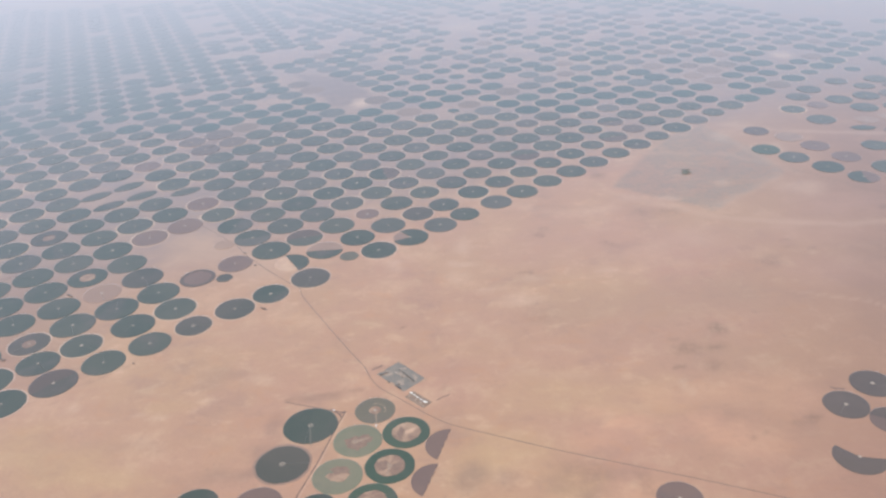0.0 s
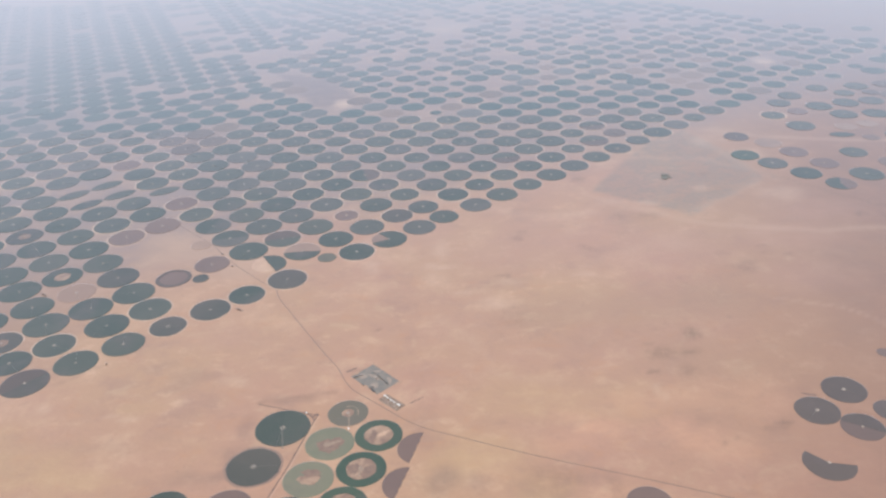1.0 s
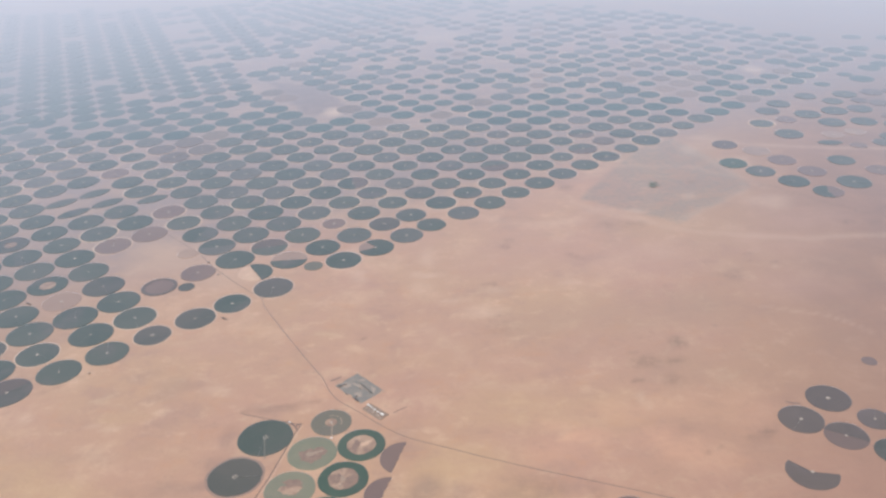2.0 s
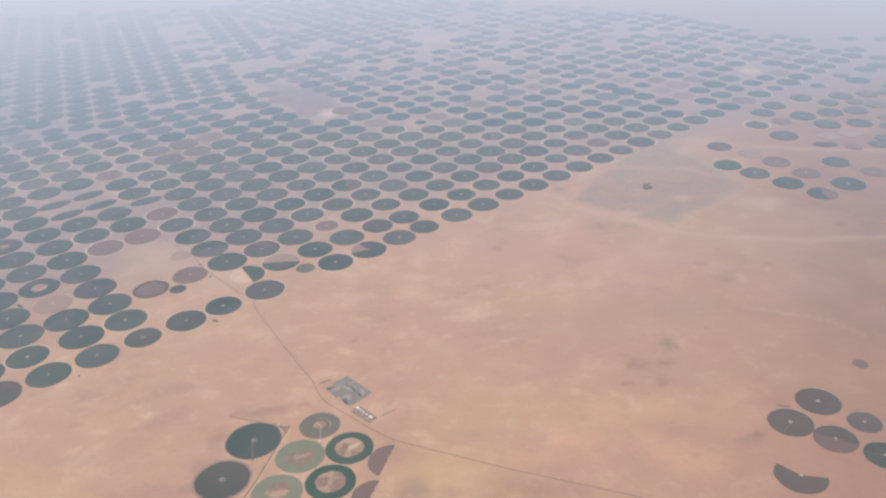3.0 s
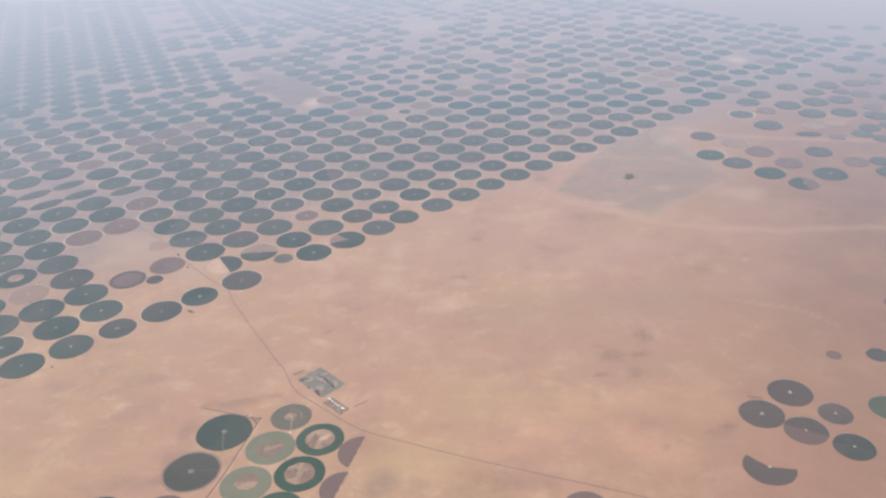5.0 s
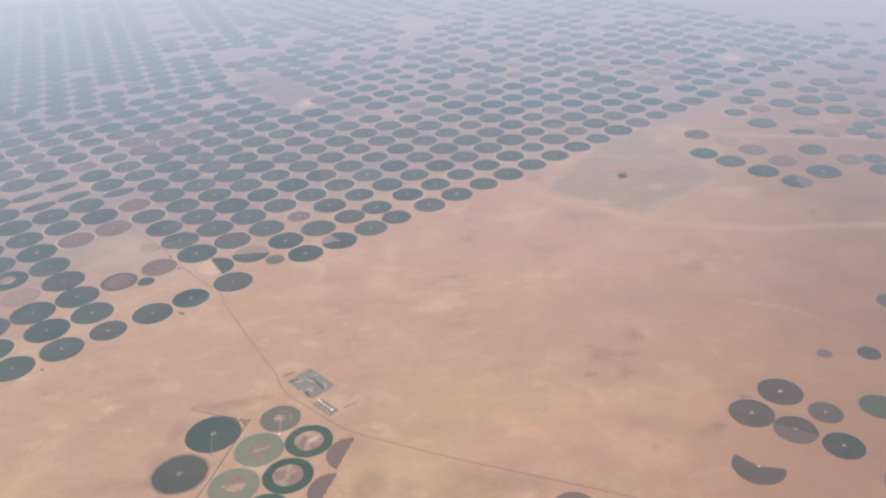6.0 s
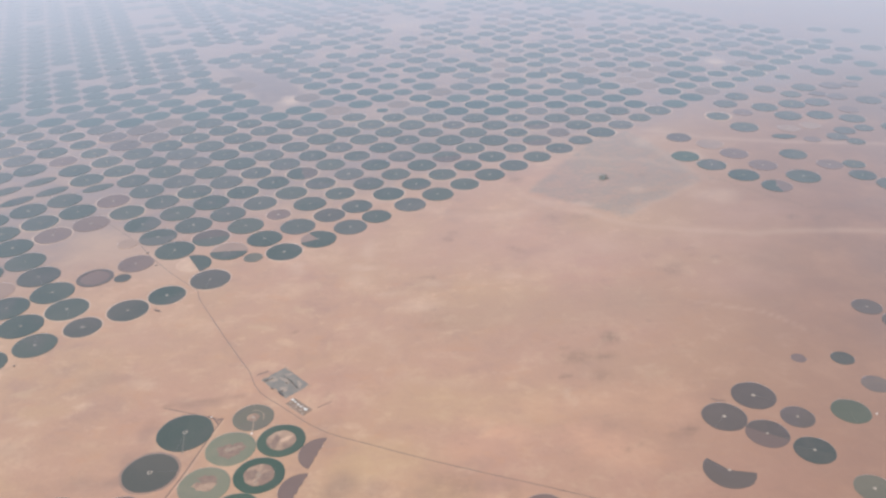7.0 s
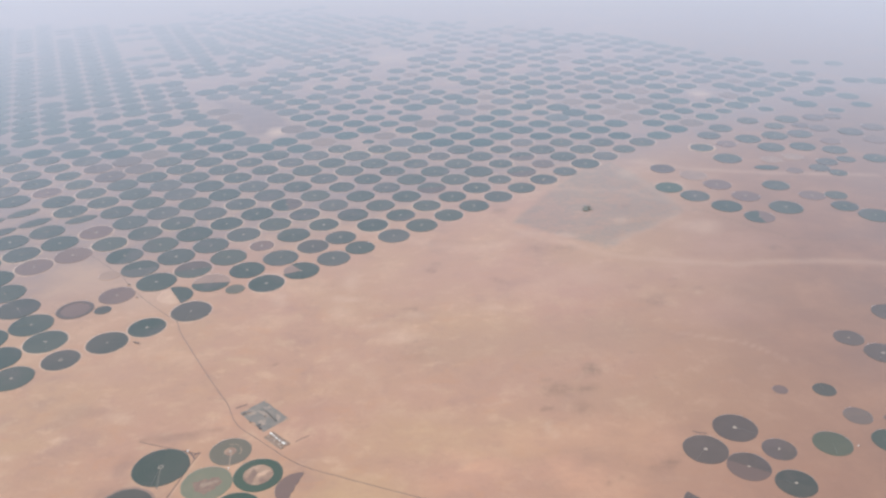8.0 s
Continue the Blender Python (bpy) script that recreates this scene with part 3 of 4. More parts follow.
def field(x, y, r, kind="dark", turn=0.0, seed=0, hub=True, arm=True, fringe=0, group="circular fields"):
    """One circular field with its crop, pivot pad, hut and irrigation arm."""
    room = min([math.hypot(x - a, y - b) - c for a, b, c in TAKEN] or [99.0])
    r = r if kind == "strip" else max(min(r, room - 0.05), 0.45 * r)
    TAKEN.append((x, y, 0.5 * r if kind == "strip" else r))
    ob = thing("crop_circle", x, y, 0, turn)
    tagged(ob, KINDS[kind], "field", group)
    k = seed % 4
    made = []

    def piece(name, key, make, material, label="", size=None):
        p = part(name, shape(key, make, material), None, ob, label)
        p.scale = (size or r, size or r, 1)
        made.append(p)

    full = lambda z: lambda bm: sector(bm, 0, 1, 0, 360, 0, z, 56, 0.006, k)
    if kind in ("dark", "mid", "brown", "fallow", "dull", "green", "faint", "olive", "dim", "stale", "light", "lush"):
        hub, arm = (hub if kind not in ("faint", "green", "light", "stale") else False), arm and kind not in ("faint", "light")
        mat = {"dark": CROP, "mid": MID, "brown": BROWN, "fallow": FALLOW, "dull": DULL, "green": GREEN, "faint": FAINT, "olive": OLIVE, "dim": DIM, "light": LIGHT, "stale": STALE, "lush": LUSH}[kind]
        piece("crop", ("crop", kind, k), full(THICK), mat)
    elif kind in ("ring", "smallring", "dryring", "dimring", "rimmed"):
        mat, core, r0 = {"ring": (LUSH, MOTTLED, 0.60), "smallring": (CROP, MOTTLED, 0.40), "dryring": (OLIVE, MOTTLED, 0.30), "dimring": (DIM, WORN, 0.34), "rimmed": (DULL, BROWN, 0.76)}[kind]
        piece("crop", ("crop", kind, k), lambda bm: sector(bm, r0, 1, 0, 360, 0, THICK, 56, 0.006, k), mat)
        hub = arm = kind in ("dryring", "dimring")
        piece("bare_middle", ("bare_middle", kind, k), lambda bm: sector(bm, 0, r0 + 0.04, 0, 360, 0, THICK * 0.5, 40, 0.02, k), core, "bare sandy soil")
    elif kind == "dullsplit":
        piece("crop", ("crop", kind, 0), lambda bm: sector(bm, 0, 1, 0, 180, 0, THICK, 56, 0.006, 1), DULL, "dull green half")
        piece("stubble", ("stubble", kind, 0), lambda bm: sector(bm, 0, 1, 180, 360, 0, THICK * 0.8, 56, 0.006, 1), STUBBLE, "brown stubble half")
    elif kind == "dimsplit":
        piece("crop", ("crop", kind, 0), lambda bm: sector(bm, 0, 1, 186, 360, 0, THICK, 56, 0.006, 2), DIM, "dim green half")
        piece("stubble", ("stubble", kind, 0), lambda bm: sector(bm, 0, 1, 0, 186, 0, THICK * 0.8, 56, 0.006, 2), DULL, "grey brown stubble half")
    elif kind == "palesplit":
        piece("crop", ("crop", kind, 0), lambda bm: sector(bm, 0, 1, 0, 172, 0, THICK, 56, 0.006, 2), CROP, "green part")
        piece("stubble", ("stubble", kind, 0), lambda bm: sector(bm, 0, 1, 172, 360, 0, THICK * 0.8, 56, 0.006, 2), FALLOW, "pale dry part")
    elif kind == "duskysplit":
        piece("crop", ("crop", kind, 0), lambda bm: sector(bm, 0, 1, 160, 360, 0, THICK, 56, 0.006, 1), CROP, "dark green part")
        piece("stubble", ("stubble", kind, 0), lambda bm: sector(bm, 0, 1, 0, 160, 0, THICK * 0.8, 56, 0.006, 1), BROWN, "mauve stubble part")
    elif kind == "greensplit":
        piece("crop", ("crop", kind, 0), lambda bm: sector(bm, 0, 1, 0, 180, 0, THICK, 56, 0.006, 3), CROP, "dark green half")
        piece("dry_crop", ("dry_crop", kind, 0), lambda bm: sector(bm, 0, 1, 180, 360, 0, THICK * 0.9, 56, 0.006, 3), MID, "grey green half")
    elif kind == "split":
        piece("crop", ("crop", kind, k), lambda bm: sector(bm, 0, 1, 0, 176 + 6 * k, 0, THICK, 56, 0.006, k), CROP, "green half")
        piece("stubble", ("stubble", kind, k), lambda bm: sector(bm, 0, 1, 176 + 6 * k, 360, 0, THICK * 0.8, 56, 0.006, k), DIM if k % 2 else DULL, "dry half")
    elif kind == "cut":
        piece("crop", ("crop", kind, 0), lambda bm: sector(bm, 0, 1, 205, 490, 0, THICK, 56, 0.006, 0), CROP)
        piece("bare_wedge", ("bare_wedge", kind, 0), lambda bm: sector(bm, 0, 0.95, 130, 205, 0, THICK * 0.3, 40, 0.006, 0), FALLOW, "bare tilled soil")
    elif kind == "half":
        piece("crop", ("crop", kind, 0), lambda bm: segment(bm, 0.08, 0, THICK), CROP)
        piece("bare_half", ("bare_half", kind, 0), lambda bm: sector(bm, 0, 0.86, 85, 275, 0, THICK * 0.3, 40, 0.02, 0), PALE, "bare pale sand")
        hub = arm = False
    elif kind == "lens":
        piece("crop", ("crop", kind, 0), lambda bm: segment(bm, 0.20, 0, THICK), BROWN)
        hub = arm = False
    elif kind == "bowl":
        piece("crop", ("crop", kind, 0), lambda bm: sector(bm, 0, 1, 133, 348, 0, THICK, 56, 0.006, 2), DULL)
    elif kind == "strip":
        piece("crop", ("crop", kind, 0), lambda bm: band(bm, 0.54, 0, THICK), CROP)
        hub = arm = False
    if fringe:
        piece("dry_fringe", ("dry_fringe", fringe, k), lambda bm: sector(bm, 0.97, (1.055, 1.085, 1.15)[fringe - 1], 0, 360, 0, THICK * 0.4, 56, 0.012 if fringe > 1 else 0.006, k), (RIM, FALLOW, PALE)[fringe - 1], "trampled rim of the crop")
    if hub == "ring":
        piece("pivot_pad", ("pivot_ring", "", 0), pivot_ring, PAD, "pale worn ring round the pivot", 1.0)
        piece("pump_hut", ("pump_hut", "", 0), pivot_hut, PAD, "small pale pump hut", 0.8)
    elif hub:
        piece("pivot_pad", ("pivot_pad", "", 0), pivot_pad, PAD, "pale concrete pad", 0.85 + 0.12 * (seed % 5))
        piece("pump_hut", ("pump_hut", "", 0), pivot_hut, PAD, "small pale pump hut", 1.0)
    if arm:
        p = part("irrigation_arm", shape(("irrigation_arm", "", 0), pivot_arm, STEEL), None, ob, "thin steel irrigation arm on wheels")
        p.scale, p.rotation_euler = (r, r, 1), (0, 0, radians((seed * 73) % 360))
    return ob


# the great square grid of fields: i runs north-east along the rim, j south-east across it
def grid_place(i, j):
    return (-150.99 + 46.428 * i + 37.583 * j - 0.0381 * i * i - 0.0447 * i * j - 0.1424 * j * j + 0.00102 * i ** 3 + 0.00039 * i * i * j + 0.00315 * i * j * j - 0.00573 * j ** 3,
            1344.0 + 36.931 * i - 46.327 * j - 0.0194 * i * i + 0.0193 * i * j + 0.1809 * j * j + 0.00245 * i ** 3 + 0.00173 * i * i * j + 0.00174 * i * j * j + 0.00958 * j ** 3)


# fields that stand off the grid
MOVED = {
    (1, 2): (-34.4, 1281.6), (1, 3): (-0.5, 1241.6), (-5, 3): (-276.5, 1018.9), (-8, 0): (-524.0, 1044.3), (6, -4): (-12.9, 1753.8),
    (-9, 2): (-503.5, 911.9), (-10, 2): (-545.5, 876.0), (-10, 1): (-576.5, 921.5),
    (-6, -6): (-659.1, 1392.7), (-5, -6): (-612.6, 1430.9), (-6, -5): (-620.2, 1348.8), (-5, -5): (-574.4, 1385.9), (-4, -4): (-497.0, 1394.4),
}
# fields that are larger or smaller than their neighbours
SIZES = {
    (5, 0): 28.2, (6, 0): 28.3, (7, 0): 27.6, (6, 1): 28.6, (7, 1): 28.4, (8, 2): 28.0, (8, -1): 27.7, (9, -2): 28.4, (5, -2): 27.9, (6, -2): 28.0, (7, -3): 28.3, (8, -3): 28.0,
    (4, -3): 28.7, (4, -2): 29.1, (5, -3): 29.2, (3, -3): 29.4, (3, -5): 28.5, (3, -6): 29.3, (10, 3): 28.5, (11, 2): 27.4, (13, 3): 27.7, (7, 2): 22.9, (9, 2): 22.7, (9, 3): 23.1,
    (8, 1): 24.4, (9, 0): 23.9, (12, 3): 22.7, (7, -1): 24.5, (6, -1): 25.3, (7, -4): 24.9, (6, -4): 13.5, (-4, -10): 26.6, (-3, -10): 26.8, (-3, -9): 26.3, (-3, -8): 25.8, (-4, -7): 26.6, (-3, -7): 26.6,
    (-4, -12): 25.5, (2, -6): 26.6, (2, -4): 26.3, (-5, 3): 25.6, (-9, 2): 26.9, (-9, 3): 27.2, (-8, 3): 27.2, (-6, 3): 27.4, (-7, 3): 24.4, (0, 3): 26.4, (-2, 3): 27.2,
}
MISSING = {(-6, -1), (-5, -1), (-6, 0), (-5, 0), (-6, 2), (-5, 2), (4, -7), (-4, 2), (-3, 3)}
SPECIAL = {
    (-1, 1): ("brown", 20), (-6, -2): ("brown", 29), (-5, -2): ("brown", 29), (-4, -3): ("brown", 28), (-3, 1): ("split", 29, 195),
    (-3, 2): ("palesplit", 28, 186), (-1, 3): ("cut", 28), (-8, -4): ("dimring", 29), (-8, -1): ("smallring", 29), (-10, 1): ("dimring", 26.8),
    (-10, 2): ("greensplit", 27, 38), (-10, 3): ("dimsplit", 29, 45), (-7, 3): ("dim", 24), (-5, 1): ("brown", 26), (-6, 1): ("rimmed", 26), (-8, 0): ("fallow", 27),
    (1, 3): ("dark", 24), (-1, -8): ("dull", 31), (-1, -7): ("dull", 31), (-2, -8): ("dull", 29),
    (4, -8): ("fallow", 30), (5, -9): ("fallow", 30), (5, -8): ("fallow", 30), (4, -9): ("fallow", 30), (4, -10): ("brown", 30),
    (5, -7): ("fallow", 29), (-4, -4): ("strip", 28, 32), (-4, -1): ("greensplit", 29, 80), (1, -1): ("split", 29, 100), (-4, 0): ("greensplit", 29, 10), (-6, -6): ("strip", 29), (-6, -5): ("strip", 29), (-5, -6): ("strip", 29), (-5, -5): ("strip", 29),
}
DRY = {
    "brown": {(-4, -7)},
    "fallow": {(7, -4), (4, -11)},
    "dull": {(9, 2), (-2, -7)}, "dim": {(-4, 3), (-6, 3), (0, 2), (7, -1), (-7, 0)},
    "mid": {(-1, -2), (-1, 0), (-2, 0), (1, -2), (1, 0), (4, 0), (0, 3), (1, 2), (10, 0), (-3, -3), (-5, -9), (-6, -8), (-5, -8), (-4, -10), (-3, 0), (1, -3)},
    "split": {(8, 2), (5, 1), (9, 1), (8, 3)},
}
RIMMED = {(9, 0), (10, -1), (8, 1), (7, 2), (-3, -8), (-3, -9), (-4, -7), (-4, -10), (9, 1), (10, 0), (8, 3), (7, -1)}
NEAR_FAR = 1720.0
far_discs = {"crop": [], "dry": [], "brown": []}


def seam(x):
    """The southern end of the western columns."""
    line = [(-9000, 1985), (-1300, 1985), (-1043, 1930), (-975, 1905), (-873, 1830), (-800, 1800), (-760, 1830), (-690, 1865), (-640, 1900), (-600, 1930), (-540, 1990), (9000, 1990)]
    for (x0, y0), (x1, y1) in zip(line, line[1:]):
        if x < x1:
            return y0 + (y1 - y0) * (x - x0) / (x1 - x0)


def line_west(y):
    """Where the square grid meets the western columns."""
    return (-385 if y < 2330 else -215) - 0.41 * (y - 1985)


def north_edge(x):
    """The far edge of the farmed land."""
    line = [(-9000, 3250), (-516, 3260), (-291, 3330), (-145, 3115), (17, 3087), (304, 2897), (574, 2809), (802, 2609), (915, 2412), (1400, 1750)]
    for (x0, y0), (x1, y1) in zip(line, line[1:]):
        if x < x1:
            return y0 + (y1 - y0) * (x - x0) / (x1 - x0)
    return 1750


BARE = [
    (-298, 2483, 36), (-130, 3190, 60), (-735, 2000, 34), (-1101, 2156, 24), (-1099, 2698, 30), (-277, 2447, 28), (-340, 2388, 34), (25, 2430, 52), (0, 2560, 50), (85, 2535, 42),
    (206, 2393, 27), (231, 2257, 22), (577, 2460, 36), (548, 2535, 28), (140, 2198, 30), (145, 1963, 26), (782, 2026, 32), (463, 2042, 24), (765, 2244, 24), (-26, 1730, 14),
]


def bare(x, y):
    """Sandy lanes and gaps left between the far fields."""
    if abs(y - 2318) < 26 and -650 < x < -370 or abs(y - 2655) < 27 and -830 < x < -730:
        return True
    # the bare brown plot
    u, v = (x + 325) * 0.55 - (y - 1975) * 0.835, (x + 325) * 0.835 + (y - 1975) * 0.55
    if abs(u - 15) < 150 and -20 < v < 55:
        return True
    return any(math.hypot(x - a, (y - b) * 0.7) < r for a, b, r in BARE)


def lay_grid():
    for i in range(-16, 30):
        for j in range(-45, 4):
            rng = random.Random(1000 * i + j)
            x, y = grid_place(i, j)
            luck, tone, turn = rng.random(), rng.random(), rng.uniform(0, 360)
            r = 29.5 - 3.2 * min(max((x + 270) / 240, 0), 1) + rng.choice((-0.9, -0.4, 0.0, 0.3, 0.6))
            x, y = MOVED.get((i, j), (x + rng.uniform(-0.4, 0.4), y + rng.uniform(-0.4, 0.4)))
            r = SIZES.get((i, j), r)
            if x < -590 - 0.50 * (y - 770) or (i, j) in MISSING:
                continue
            if x < line_west(y) and y > seam(x) + 24 or y > north_edge(x) + rng.uniform(-30, 30) or bare(x, y):
                continue
            if y > 2130 and luck < 0.10 or y > 1700 and luck < 0.02:
                continue
            if y > 1850 and x > -150:
                x, y, r = x + rng.uniform(-4, 4), y + rng.uniform(-4, 4), rng.choice((20.0, 22.5, 24.5, 26.0, 27.5, 28.5))
            if (i, j) in SPECIAL:
                kind, r, *given = SPECIAL[i, j]
                r = SIZES.get((i, j), r)
                turn = given[0] if given else 40 if kind == "strip" else 0 if kind == "cut" else turn
            else:
                kind = next((k for k, cells in DRY.items() if (i, j) in cells), None)
                turn = 12 if kind == "split" else turn
                if not kind and y < NEAR_FAR:
                    kind = "mid" if tone > 0.86 else "dark"
                elif not kind:
                    kind = "dark" if tone < 0.72 else "mid" if tone < 0.93 else "brown"
            if y < NEAR_FAR:
                field(x, y, r, kind, turn, 7 * i + j + 200, hub="ring" if (i, j) == (-7, 3) else True, fringe=1 if luck > 0.66 or (i, j) in RIMMED else 0)
            else:
                far_discs["crop" if kind in ("dark", "split") else "dry" if kind == "mid" else "brown"].append((x, y, r))


lay_grid()


# the western columns beyond, turned to another grid
def lay_columns():
    for a in range(-16, 15):
        for b in range(-12, 32):
            rng = random.Random(77 + 500 * a + b)
            x, y = -950 + 56.4 * a - 22.0 * b, 1940 + 23.1 * a + 53.6 * b
            edge = x + 0.41 * (y - 1985)
            if y < seam(x) - 24 or x > line_west(y) - 6 or x < -590 - 0.50 * (y - 770):
                continue
            if y > 3110 + rng.uniform(-40, 40) or bare(x, y) or rng.random() < 0.02:
                continue
            if y > 2330 and -540 < edge < -390 and rng.random() < 0.5:
                continue
            far_discs["crop" if rng.random() < 0.88 else "dry"].append((x, y, rng.uniform(28.5, 31.0)))


lay_columns()


# single fields on the edge of the grid and in the open desert: x, y, radius
SPLIT_EAST = -31


def blob(bm, x, y, rx, ry, turn, z, seed, rough=0.14):
    """A low patch with a ragged outline."""
    rng = random.Random(seed)
    ph, m = [rng.uniform(0, 6.28) for _ in range(4)], pose(x, y, 0, 0, 0, turn)
    low, top = [], []
    for k in range(48):
        a = 2 * math.pi * k / 48
        w = 1 + rough * (math.sin(2 * a + ph[0]) + 0.8 * math.sin(3 * a + ph[1]) + 0.6 * math.sin(7 * a + ph[2]) + 0.5 * math.sin(13 * a + ph[3])) + rng.uniform(-0.3, 0.3) * rough
        low.append(bm.verts.new(m @ Vector((rx * w * math.cos(a), ry * w * math.sin(a), 0))))
        top.append(bm.verts.new(m @ Vector((0.97 * rx * w * math.cos(a), 0.97 * ry * w * math.sin(a), z))))
    for k in range(48):
        n = (k + 1) % 48
        bm.faces.new((low[k], low[n], top[n], top[k]))
    bm.faces.new(top)
    return bm


def worn(ob, name, bm, material, label):
    """A part laid out in the plan, under the field that it lies on."""
    bmesh.ops.transform(bm, matrix=ob.matrix_world.inverted(), verts=bm.verts)
    return part(name, bm, material, ob, label)


def wear_near_fields(near):
    """Wheel tracks, bare patches and worn soil in the fields by the village."""
    z = THICK
    dark, dry, ring_a, ring_b, light_a, light_b = near[1], near[2], near[3], near[4], near[5], near[6]
    worn(dark, "access_track", ribbon(bmesh.new(), [(-180.6, 727.6), (-178.6, 714), (-176.8, 703.5), (-175.9, 697)], 1.1, 0.0, z + 0.03, 31, 0.3), PATH, "pale wheel track out to the pivot")
    worn(dry, "access_track", ribbon(bmesh.new(), [(-110.2, 751.0), (-109.2, 738), (-107.9, 727.5)], 1.3, 0.0, z + 0.03, 32, 0.3), LANE, "pale wheel track out to the pivot")
    ring = bmesh.new()
    sector(ring, 11.2, 12.5, -25, 105, 0, z + 0.02, 56, 0.012, 3)
    bmesh.ops.transform(ring, matrix=pose(-111.4, 752.0, 0), verts=ring.verts)
    worn(dry, "wheel_track", ring, LANE, "pale curved wheel track")
    worn(light_a, "bare_patch", blob(bmesh.new(), -125.5, 700.0, 13.0, 12.4, 20, z + 0.02, 4), WORN, "bare reddish brown soil")
    worn(light_a, "pale_patch", blob(bmesh.new(), -127.3, 701.2, 5.6, 3.6, 35, z + 0.05, 9, 0.22), LANE, "pale bare sand")
    worn(light_a, "pale_patch", blob(bmesh.new(), -118.5, 704.5, 4.2, 1.7, 30, z + 0.08, 12, 0.25), LANE, "pale bare sand")
    worn(light_b, "bare_patch", blob(bmesh.new(), -139.5, 657.5, 11.5, 6.0, -12, z + 0.02, 5), WORN, "bare reddish brown soil")
    worn(light_b, "pale_patch", blob(bmesh.new(), -142.0, 649.0, 13.0, 6.2, -8, z + 0.05, 6, 0.12), MOTTLED, "pale bare sand")
    worn(ring_a, "tilled_patch", blob(bmesh.new(), -81.0, 712.2, 3.6, 10.5, -14, z * 0.5 + 0.03, 7), WORN, "dark tilled soil")
    worn(ring_a, "pale_patch", blob(bmesh.new(), -70.5, 715.0, 7.2, 3.0, 25, z * 0.5 + 0.03, 15, 0.2), PALE, "pale bare sand")
    worn(ring_b, "tilled_patch", blob(bmesh.new(), -97.0, 663.5, 5.0, 8.4, 8, z * 0.5 + 0.03, 8), WORN, "dark tilled soil")
    worn(ring_b, "tilled_patch", blob(bmesh.new(), -82.6, 660.8, 4.8, 8.0, -20, z * 0.5 + 0.03, 18), WORN, "dark tilled soil")
    worn(ring_b, "pale_patch", blob(bmesh.new(), -90.4, 662.4, 3.0, 3.2, 0, z * 0.5 + 0.06, 10, 0.2), LANE, "pale bare sand")
    worn(ring_b, "wheel_track", ribbon(bmesh.new(), [(-90.2, 661.0), (-91.0, 656.0), (-92.0, 649.5)], 1.5, 0.0, z * 0.5 + 0.08, 33, 0.3), LANE, "pale wheel track")


